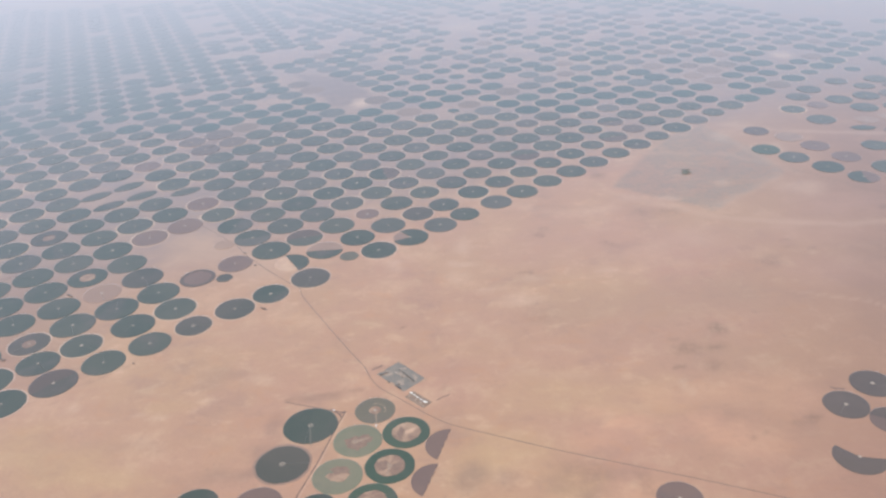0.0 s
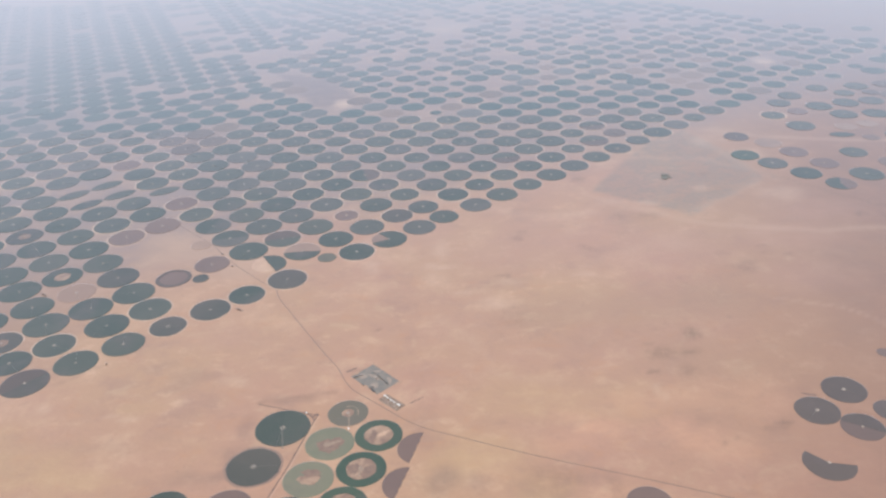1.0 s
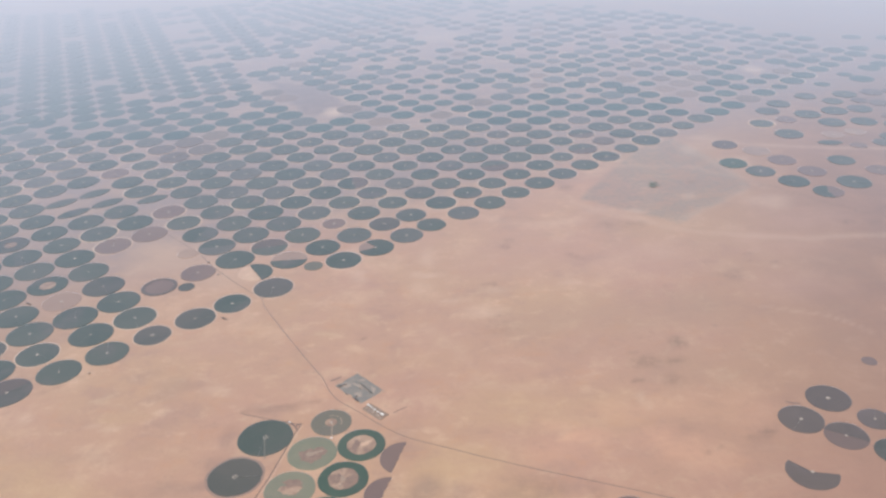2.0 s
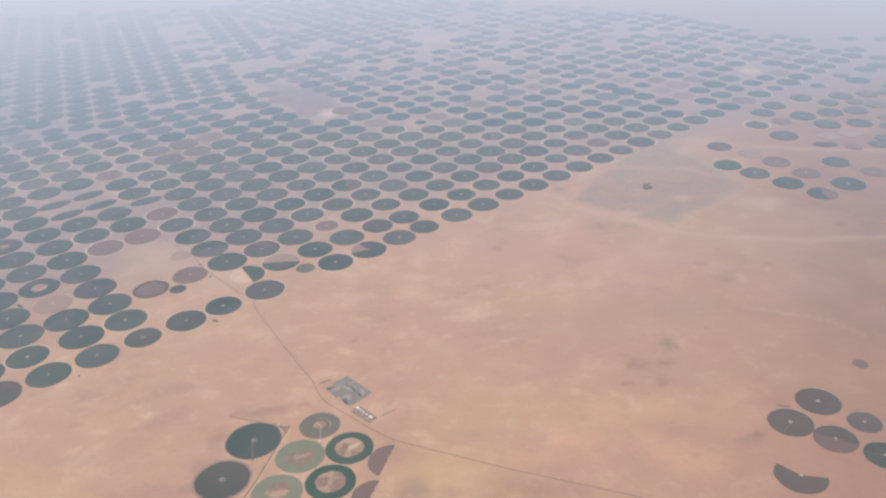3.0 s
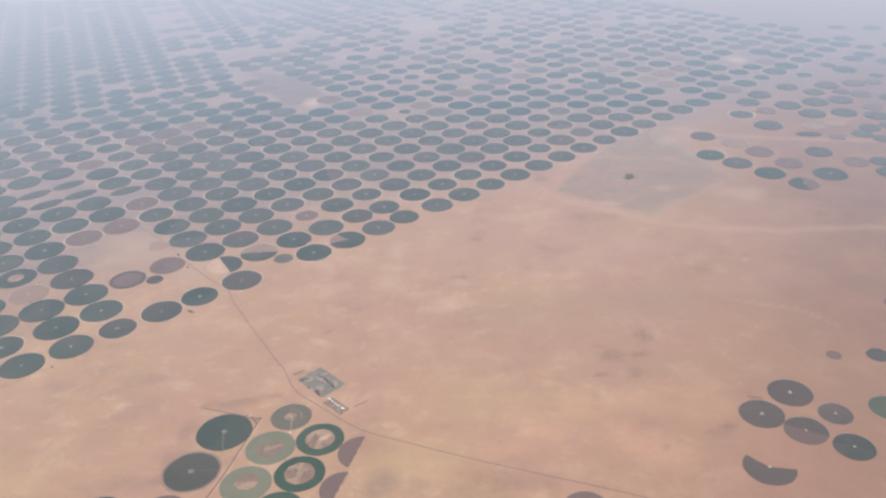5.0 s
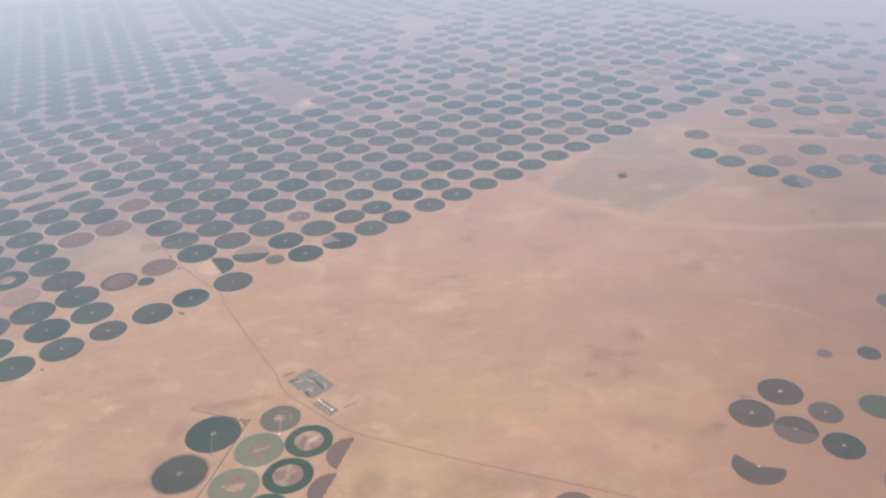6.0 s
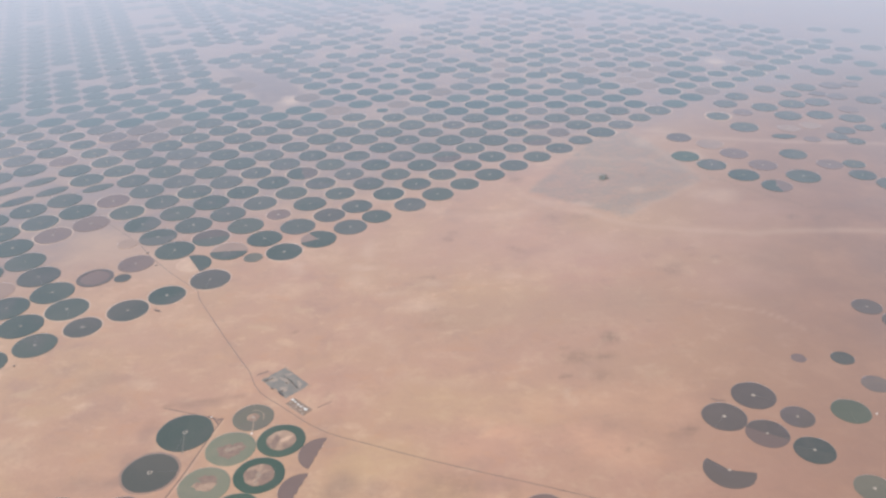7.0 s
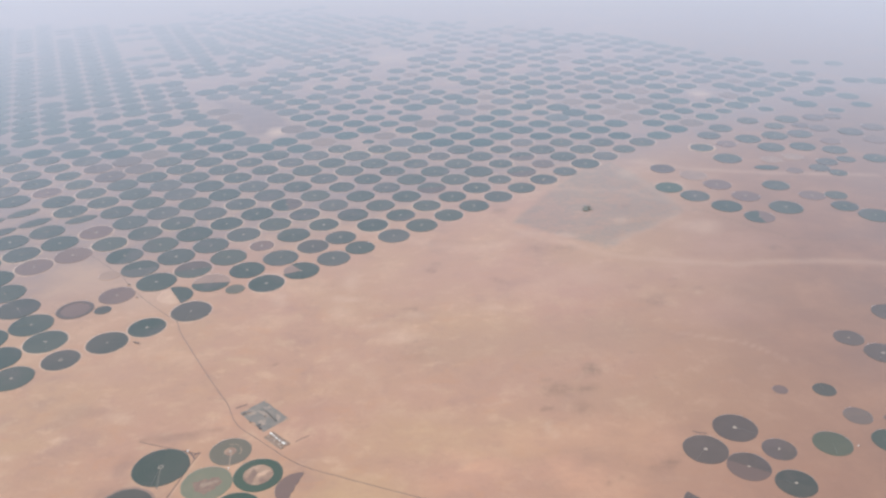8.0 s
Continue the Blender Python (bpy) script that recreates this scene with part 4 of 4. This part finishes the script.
def lay_singles():
    rows = [
        (-201.7, 671.3, 28.3, "dim"), (-180.8, 731.0, 30.2, "dark"), (-111.4, 752.0, 22.7, "dryring"), (-75.1, 712.9, 25.8, "ring"), (-89.9, 662.0, 26.0, "ring"),
        (-126.5, 702.8, 26.3, "light"), (-142.4, 650.2, 26.0, "light"), (-104.7, 612.5, 25.5, "ring"), (-279.5, 617.0, 24.0, "dark"),
        (-217.1, 614.4, 25.0, "brown"), (-158.0, 606.0, 22.0, "dark"), (189.2, 600.0, 22.2, "brown"),
    ]
    near = [field(x, y, r, kind, 40 * k if k != 1 else -168, k, hub="ring" if k < 2 else True, fringe=2 if k == 0 else 0, group="fields by the village") for k, (x, y, r, kind) in enumerate(rows)]
    wear_near_fields(near)
    field(-29.5, 689.5, 25.0, "lens", 163, 1, group="fields by the village")
    field(-43.3, 637.5, 24.4, "lens", 162, 1, group="fields by the village")
    rows = [
        (396.2, 724.7, 23.8, "dull"), (438.7, 758.2, 24.2, "dull"), (472.8, 719.9, 17.9, "dull"), (470.1, 668.1, 20.6, "dim"),
        (532.2, 725.7, 20.6, "green"), (579.9, 770.1, 15.8, "stale"), (564.1, 820.3, 13.4, "dim"), (641.6, 927.2, 18.8, "dull"), (513.8, 823.5, 9.0, "brown"),
        (504.8, 612.6, 19.0, "olive"), (721.4, 984.7, 21.6, "dull"), (667.7, 890.1, 22.5, "dull"), (595.3, 725.6, 20.0, "dark"), (609.8, 764.3, 4.3, "brown"),
    ]
    for k, (x, y, r, kind) in enumerate(rows):
        field(x, y, r, kind, 25 * k + 10, k + 3, hub=r > 14, arm=r > 10, group="eastern fields")
    field(432.0, 695.5, 23.3, "dullsplit", SPLIT_EAST, 5, group="eastern fields")
    field(376.5, 644.3, 25.7, "bowl", 0, 2, group="eastern fields")
    rows = [
        (-353.6, 1071.0, 12.1, "dim"), (-176.1, 1118.2, 14.4, "olive"), (548.8, 1442.3, 24.8, "lush"), (584.0, 1400.1, 25.7, "dark"),
        (624.3, 1350.8, 26.2, "dark"), (663.7, 1302.2, 25.2, "duskysplit"), (638.7, 1447.4, 25.4, "brown"), (671.0, 1390.2, 24.6, "brown"),
        (721.5, 1336.7, 28.5, "dark"), (741.2, 1434.6, 24.2, "dark"), (561.5, 1536.0, 23.5, "dull"), (700.7, 1578.6, 27.4, "dark"),
        (669.6, 1644.0, 23.7, "dark"), (724.9, 1660.9, 20.5, "brown"), (707.0, 1717.2, 24.6, "mid"), (745.5, 1761.1, 25.2, "dark"),
        (820.0, 1804.5, 23.4, "dark"), (778.8, 1687.5, 26.7, "dark"), (840.3, 1701.4, 26.8, "dark"), (895.1, 1706.9, 25.7, "mid"),
        (807.3, 1633.2, 26.8, "dark"), (869.8, 1630.4, 25.8, "dark"), (923.6, 1604.8, 24.4, "dark"), (980.8, 1551.4, 23.7, "dark"),
    ]
    rows2 = [
        (862.8, 1763.4, 21.6, "dark"), (906.5, 1806.1, 25.8, "dark"), (803.0, 1502.0, 15.7, "brown"), (827.6, 1573.5, 19.6, "fallow"),
        (780.5, 1562.0, 20.6, "fallow"), (881.0, 1541.5, 20.4, "mid"), (922.2, 1551.1, 18.3, "mid"), (853.8, 1512.1, 21.1, "mid"),
        (877.2, 1484.4, 18.7, "mid"), (785.4, 1382.5, 22.5, "brown"), (827.0, 1380.4, 19.6, "dark"), (821.0, 1333.2, 22.5, "dark"),
        (854.2, 1291.6, 27.8, "dark"), (1004.0, 1709.6, 25.8, "dim"), (1063.3, 1733.2, 23.7, "dull"),
        (1031.7, 1655.9, 25.1, "brown"), (938.3, 1655.5, 20.5, "brown"), (968.0, 1812.0, 24.0, "dull"), (1011.2, 1813.3, 19.3, "dull"), (918.0, 1760.5, 18.0, "dull"), (950.5, 1738.0, 22.0, "dull"),
    ]
    for k, (x, y, r, kind) in enumerate(rows + rows2):
        field(x, y, r, kind, -85 if kind == "duskysplit" else 47 * k, k + 11, hub=r > 18, fringe=3 if k == 12 else 0, group="outlying fields")
    field(757.5, 1522.5, 23.5, "strip", -6, 1, group="outlying fields")
    field(609.0, 1495.7, 25.0, "faint", 0, 2, group="outlying fields")
    for x, y, r in ((968.7, 1950.9, 18), (947.8, 2005.9, 24), (888.9, 1883.9, 19), (1113.1, 1961.4, 26), (1114.2, 1892.3, 23), (1045.8, 1993.7, 27), (991.4, 1911.5, 27),
                    (1116.0, 2086.2, 21), (1039.8, 1857.4, 19), (1019.6, 2300.0, 30), (1129.7, 2284.7, 27), (1211.8, 2261.0, 25), (1098.1, 2170.5, 26), (1187.5, 2092.8, 28),
                    (1245.5, 2080.0, 28), (1085.9, 2023.2, 27), (1050.5, 2192.5, 24), (1030.7, 2309.4, 22), (987.4, 2296.7, 24)):
        far_discs["crop"].append((x, y, r))


lay_singles()
field(-378.0, 1176.0, 22.0, "faint", 10, 3)
# the field by the road that is cut in two
field(-262.0, 1105.0, 27.5, "half", 30, 0)


def apart(rows, taken):
    """Leaves out the fields that would lie on others, and shrinks those that would touch."""
    kept = []
    for x, y, r in rows:
        room = min([math.hypot(x - a, y - b) - c for a, b, c in taken] or [99.0])
        if room > 16.0:
            kept.append((x, y, min(r, room + 2.0)))
            taken.append(kept[-1])
    return kept


PLACED = list(TAKEN)
far_discs["crop"] = apart(far_discs["crop"], PLACED)
far_discs["dry"] = apart(far_discs["dry"], PLACED)
far_discs["brown"] = apart(far_discs["brown"], PLACED)


def far_fields(name, rows, material, label):
    bm_v, bm_f = [], []
    for order, (x, y, r) in enumerate(rows):
        base, n, tall = len(bm_v), 28, 0.06 + 0.002 * (order % 60)
        for k in range(n):
            a = 2 * math.pi * k / n
            bm_v.append((x + r * math.cos(a), y + r * math.sin(a), 0.0))
        for k in range(n):
            a = 2 * math.pi * k / n
            bm_v.append((x + 0.96 * r * math.cos(a), y + 0.96 * r * math.sin(a), tall))
        for k in range(n):
            m = (k + 1) % n
            bm_f.append((base + k, base + m, base + n + m, base + n + k))
        bm_f.append(tuple(base + n + k for k in range(n)))
    me = bpy.data.meshes.new(name)
    me.from_pydata(bm_v, [], bm_f)
    me.materials.append(material)
    tagged(new(name, me), label, "fields", kind="stuff")


def far_rims(name, rows, material, label):
    """Pale worn rims round some of the far fields."""
    bm_v, bm_f, n = [], [], 28
    for order, (x, y, r) in enumerate(rows):
        base, tall = len(bm_v), 0.02 + 0.0006 * (order % 50)
        for q, z in ((1.06, 0.0), (1.045, tall), (0.97, tall)):
            for k in range(n):
                a = 2 * math.pi * k / n
                bm_v.append((x + q * r * math.cos(a), y + q * r * math.sin(a), z))
        for k in range(n):
            m = (k + 1) % n
            for w in (0, n):
                bm_f.append((base + w + k, base + w + m, base + w + n + m, base + w + n + k))
    me = bpy.data.meshes.new(name)
    me.from_pydata(bm_v, [], bm_f)
    me.materials.append(material)
    tagged(new(name, me), label, "field rims", kind="stuff")


far_rims("far_field_rims", [row for k, row in enumerate(far_discs["crop"]) if (k * 7) % 10 < 4 and row[0] > -200 and row[1] < 2300], RIM, "pale worn rims round scattered far circular fields")
far_fields("far_green_fields", far_discs["crop"], FAR_CROP, "hundreds of dark green circular fields fading towards the horizon")
far_fields("far_dry_fields", far_discs["dry"], FAR_MID, "scattered grey green dry circular fields far across the plain")
far_fields("far_fallow_fields", far_discs["brown"], FAR_BROWN, "scattered mauve brown fallow circular fields far off")

# ---- roads ----
main_road = [(-520, 1330), (-430, 1248), (-361, 1175), (-338, 1142), (-313, 1111), (-290, 1084), (-262, 1054), (-239, 1031), (-228, 1004), (-205, 963), (-176, 912), (-144, 858),
             (-131, 837), (-124, 820), (-118, 807), (-107, 791), (-85, 771), (-69, 756), (-47, 736), (-23, 720), (15, 703), (61, 683), (105, 665), (158, 645), (208, 626), (258, 606), (420, 540)]
tagged(new("road", mesh_of(ribbon(bmesh.new(), main_road, 0.92, 0.0, 0.10), ROAD, "road")), "narrow brown desert road curving past the village", "road", kind="structure")
farm = [(-215, 774), (-178, 761), (-145, 750), (-149, 737), (-166, 669), (-178, 630), (-190, 585)]
tagged(new("farm_track", mesh_of(ribbon(bmesh.new(), farm, 1.3, 0.0, 0.07, 4, 0.25, False), TRACK, "farm_track")), "dark dirt farm track between the near fields", "track", kind="structure")
pale_lane = [(x + 2.2, y - 1.0) for x, y in farm[2:]]
tagged(new("farm_lane", mesh_of(ribbon(bmesh.new(), pale_lane, 1.4, 0.0, 0.05, 5, 0.3, False), PALE, "farm_lane")), "pale sandy lane beside the dark farm track", "track", kind="structure")

# ---- yard and village ----
yard = thing("livestock_yard", -85.0, 812.6, 0, -47.5)
tagged(yard, "blue-grey rectangular gravel farm yard divided into plots", "yard")
for a in range(3):
    for b in range(2):
        part("yard_plot", box(bmesh.new(), -16.3 + 16.3 * a, -8.5 + 17 * b, 0, 16.26, 16.96, 0.14), YARD, yard)


for x, y, rx, ry, turn, seed in ((-4, 2, 7.5, 2.6, 4, 3), (9, -8, 5.5, 3.6, 30, 5), (-15, -7, 4.6, 5.8, 10, 8), (14, 10, 6.0, 2.4, -20, 11), (-10, 12, 4.2, 2.2, 40, 14)):
    part("worn_patch", blob(bmesh.new(), x, y, rx, ry, turn, 0.165, seed, 0.2), YARD_SOIL, yard, "brownish bare patch of the yard")


for x, y, rx, ry, turn, seed in ((1.5, -17.2, 6.5, 2.6, 4, 21), (-25.0, -9.0, 2.2, 5.0, 6, 22), (17.0, -17.6, 4.0, 1.8, -5, 23), (25.2, 13.5, 2.4, 4.6, 0, 24), (-21.5, 17.6, 5.0, 1.6, 0, 25)):
    part("drifted_sand", blob(bmesh.new(), x, y, rx, ry, turn, 0.185, seed, 0.2), SANDY, yard, "pale sand drifted over the yard's edge")


def shed(x, y, length, wide, turn, base=0.14):
    ob = thing("shed", x, y, base, turn)
    tagged(ob, "long low dark-roofed open shed in the yard", "shed", "yard sheds")
    for s in (-1, 1):
        part("shed_wall", box(bmesh.new(), 0, s * wide * 0.42, 0, length * 0.96, 0.12, 0.8), WALL, ob)
    part("roof", box(bmesh.new(), 0, 0, 0.8, length, wide, 0.08, 0, 0.3), DARKROOF, ob, "dark sheet roof")


for x, y, length, wide, turn in ((-82.4, 819.2, 2.6, 1.5, -50), (-79.3, 815.0, 3.2, 1.7, -54), (-76.4, 810.9, 2.2, 1.9, -44), (-73.6, 807.2, 3.0, 1.5, -58), (-70.6, 802.6, 2.4, 2.6, -54), (-86.6, 823.4, 1.4, 1.1, -50),
                                 (-108.4, 817.6, 5.0, 2.6, 22), (-103.0, 819.8, 5.4, 1.8, 18), (-88.6, 793.4, 4.0, 2.6, -48), (-85.4, 789.0, 4.6, 2.8, -48), (-87.0, 796.8, 2.2, 1.6, 40),
                                 (-98.6, 801.6, 3.0, 1.8, -45), (-83.6, 812.0, 2.0, 1.2, 40)):
    shed(x, y, length, wide, turn)

village = thing("walled_compound", -63.4, 767.0, 0, -44)
tagged(village, "trodden brown walled ground of a small settlement", "compound")
part("trodden_ground", box(bmesh.new(), 0, 0, 0, 30, 13.5, 0.10), TRODDEN, village)
for sx, sy, lx, ly in ((0, 6.7, 30.0, 0.2), (-4, -6.7, 22.0, 0.2), (15.0, 0, 0.2, 13.4), (-15.0, 0, 0.2, 13.4)):
    part("compound_wall", box(bmesh.new(), sx, sy, 0, lx, ly, 0.7), WALL, village, "low plaster wall")


def house(x, y, length, wide, tall, turn, white=True):
    """A flat-roofed block with a parapet, a door and two windows."""
    length, wide = (1.2 * length, 1.02 * wide) if white else (length, wide)
    ob = thing("house", x, y, 0.10, turn)
    tagged(ob, "small white flat-roofed desert house in the compound" if white else "small dun flat-roofed outbuilding in the compound", "house", "village houses")
    part("wall", box(bmesh.new(), 0, 0, 0, length, wide, tall), WALL, ob)
    part("roof", box(bmesh.new(), 0, 0, tall, length * 0.94, wide * 0.94, 0.08), WHITE if white else PAD, ob, "white roof" if white else "dull pale roof")
    for s in (-1, 1):
        part("parapet", box(bmesh.new(), 0, s * wide * 0.485, tall, length, wide * 0.03, 0.2), WALL, ob)
    part("door", box(bmesh.new(), 0, -wide / 2 - 0.02, 0, 0.4, 0.06, 0.75), DARKROOF, ob, "dark door")
    for s in (-1, 1):
        part("window", box(bmesh.new(), s * length * 0.3, -wide / 2 - 0.02, 0.5, 0.3, 0.06, 0.3), DARKROOF, ob, "dark window")


for x, y, length, wide, tall, turn, white in ((-71.6, 778.6, 3.4, 2.6, 1.3, -46, True), (-68.2, 774.8, 2.8, 2.0, 1.2, -40, True), (-64.4, 770.2, 3.4, 1.8, 1.2, -50, True),
                                              (-60.6, 766.2, 2.4, 2.0, 1.1, -45, True), (-55.6, 761.2, 4.4, 2.8, 1.4, -42, True), (-73.6, 774.0, 2.4, 2.0, 1.0, -44, False),
                                              (-65.6, 766.0, 2.4, 1.8, 1.0, -48, False), (-60.0, 759.8, 3.0, 2.0, 1.0, -40, False), (-57.6, 754.6, 2.2, 1.8, 1.0, -46, False)):
    house(x, y, length, wide, tall, turn, white)

tagged(new("side_track", mesh_of(ribbon(bmesh.new(), [(-43, 764.5), (-38, 768), (-32, 772), (-28, 774.5)], 1.2, 0.0, 0.06, 6, 0.4), TRACK, "side_track")), "short dark dirt track beside the settlement", "track", kind="structure")


# ---- pump houses beside the fields ----
def pump_house(x, y, size=1.6, turn=0, white=True):
    ob = thing("pump_house", x, y, 0, turn)
    tagged(ob, "small white pump house beside a circular field" if white else "small dun pump house with a dark roof by the fields", "pump house", "pump houses")
    part("wall", box(bmesh.new(), 0, 0, 0, size * 1.3, size, 0.9), WHITE if white else WALL, ob)
    part("roof", box(bmesh.new(), 0, 0, 0.9, size * 1.45, size * 1.15, 0.1, 0, 0.2), WHITE if white else DARKROOF, ob)
    part("door", box(bmesh.new(), 0, -size / 2 - 0.02, 0, 0.4, 0.06, 0.7), DARKROOF, ob, "dark door")


for x, y, size, turn in ((-157.9, 755.0, 1.3, 30), (-108.2, 725.0, 1.3, 0), (556.8, 719.5, 0.9, 15)):
    pump_house(x, y, size, turn)
for x, y, size, turn in ((-281.0, 981.0, 2.0, 20), (-277.5, 979.5, 1.5, 70), (-314.9, 1103.9, 2.2, 30), (-338.4, 1144.0, 2.4, 10), (-594.0, 886.0, 3.0, 40), (-599.0, 890.0, 2.4, 10), (-571.5, 1043.5, 2.6, 20), (-567.0, 1040.0, 2.0, 60), (-420.5, 865.0, 1.6, 35)):
    pump_house(x, y, size, turn, False)
for k, run in enumerate(([(-161, 757), (-152, 749), (-147, 741)], [(-150, 748), (-146, 752), (-144, 750)], [(391, 755.5), (396, 752.5), (400, 752), (405, 750.5)], [(-285, 984), (-279, 979), (-273, 977)], [(-120.5, 829), (-115, 832), (-108.5, 836.5)], [(-577, 1048), (-571, 1043), (-564, 1038)])):
    tagged(new("dirt_track", mesh_of(ribbon(bmesh.new(), run, 2.0, 0.0, 0.065, 20 + k, 0.5), TRACK, "dirt_track")), "short dark dirt track by a field", "track", kind="structure")


# ---- trees on the grey plot ----
def tree(x, y, tall, spread, seed):
    """A low desert tree: a forked trunk and a ragged crown of many small leaf clumps."""
    rng = random.Random(seed)
    ob = thing("desert_tree", x, y, 0, rng.uniform(0, 360))
    tagged(ob, "low dark green desert tree in a small grove", "tree", "grove trees")
    b = bmesh.new()
    for k in range(4):
        a, top = rng.uniform(0, 6.28), Vector((rng.uniform(-1, 1) * spread * 0.5, rng.uniform(-1, 1) * spread * 0.5, tall * rng.uniform(0.5, 0.8)))
        m = Matrix.Translation(top / 2) @ top.to_track_quat("Z", "Y").to_matrix().to_4x4()
        bmesh.ops.create_cone(b, segments=6, radius1=0.22, radius2=0.07, depth=top.length, matrix=m)
    part("trunk", b, BARK, ob)
    verts, faces = [], []
    for k in range(260):
        v = Vector((rng.gauss(0, 1), rng.gauss(0, 1), rng.gauss(0, 0.7))).normalized() * rng.uniform(0.35, 1.0)
        lump = 1 + 0.35 * math.sin(3.1 * v.x + seed) * math.cos(4.3 * v.y + 2 * seed)
        c = Vector((v.x * spread * lump, v.y * spread * lump, tall * 0.75 + v.z * tall * 0.3))
        a = rng.uniform(0, 6.28)
        e, f = Vector((math.cos(a), math.sin(a), rng.gauss(0, 0.1))), Vector((-math.sin(a), math.cos(a), rng.gauss(0, 0.25)))
        s = rng.uniform(0.35, 0.75)
        base = len(verts)
        verts += [tuple(c + s * e), tuple(c + s * f), tuple(c - s * e), tuple(c - s * f)]
        faces.append((base, base + 1, base + 2, base + 3))
    me = bpy.data.meshes.new("crown")
    me.from_pydata(verts, [], faces)
    me.materials.append(LEAF)
    part("crown", me, None, ob)


grove = random.Random(5)
for k in range(11):
    a, d = grove.uniform(0, 6.28), math.sqrt(grove.random())
    tree(384.5 + 8.0 * d * math.cos(a) + (4 if k > 8 else 0), 1360 + 10.0 * d * math.sin(a), grove.uniform(0.45, 0.8), grove.uniform(2.2, 3.4), k)
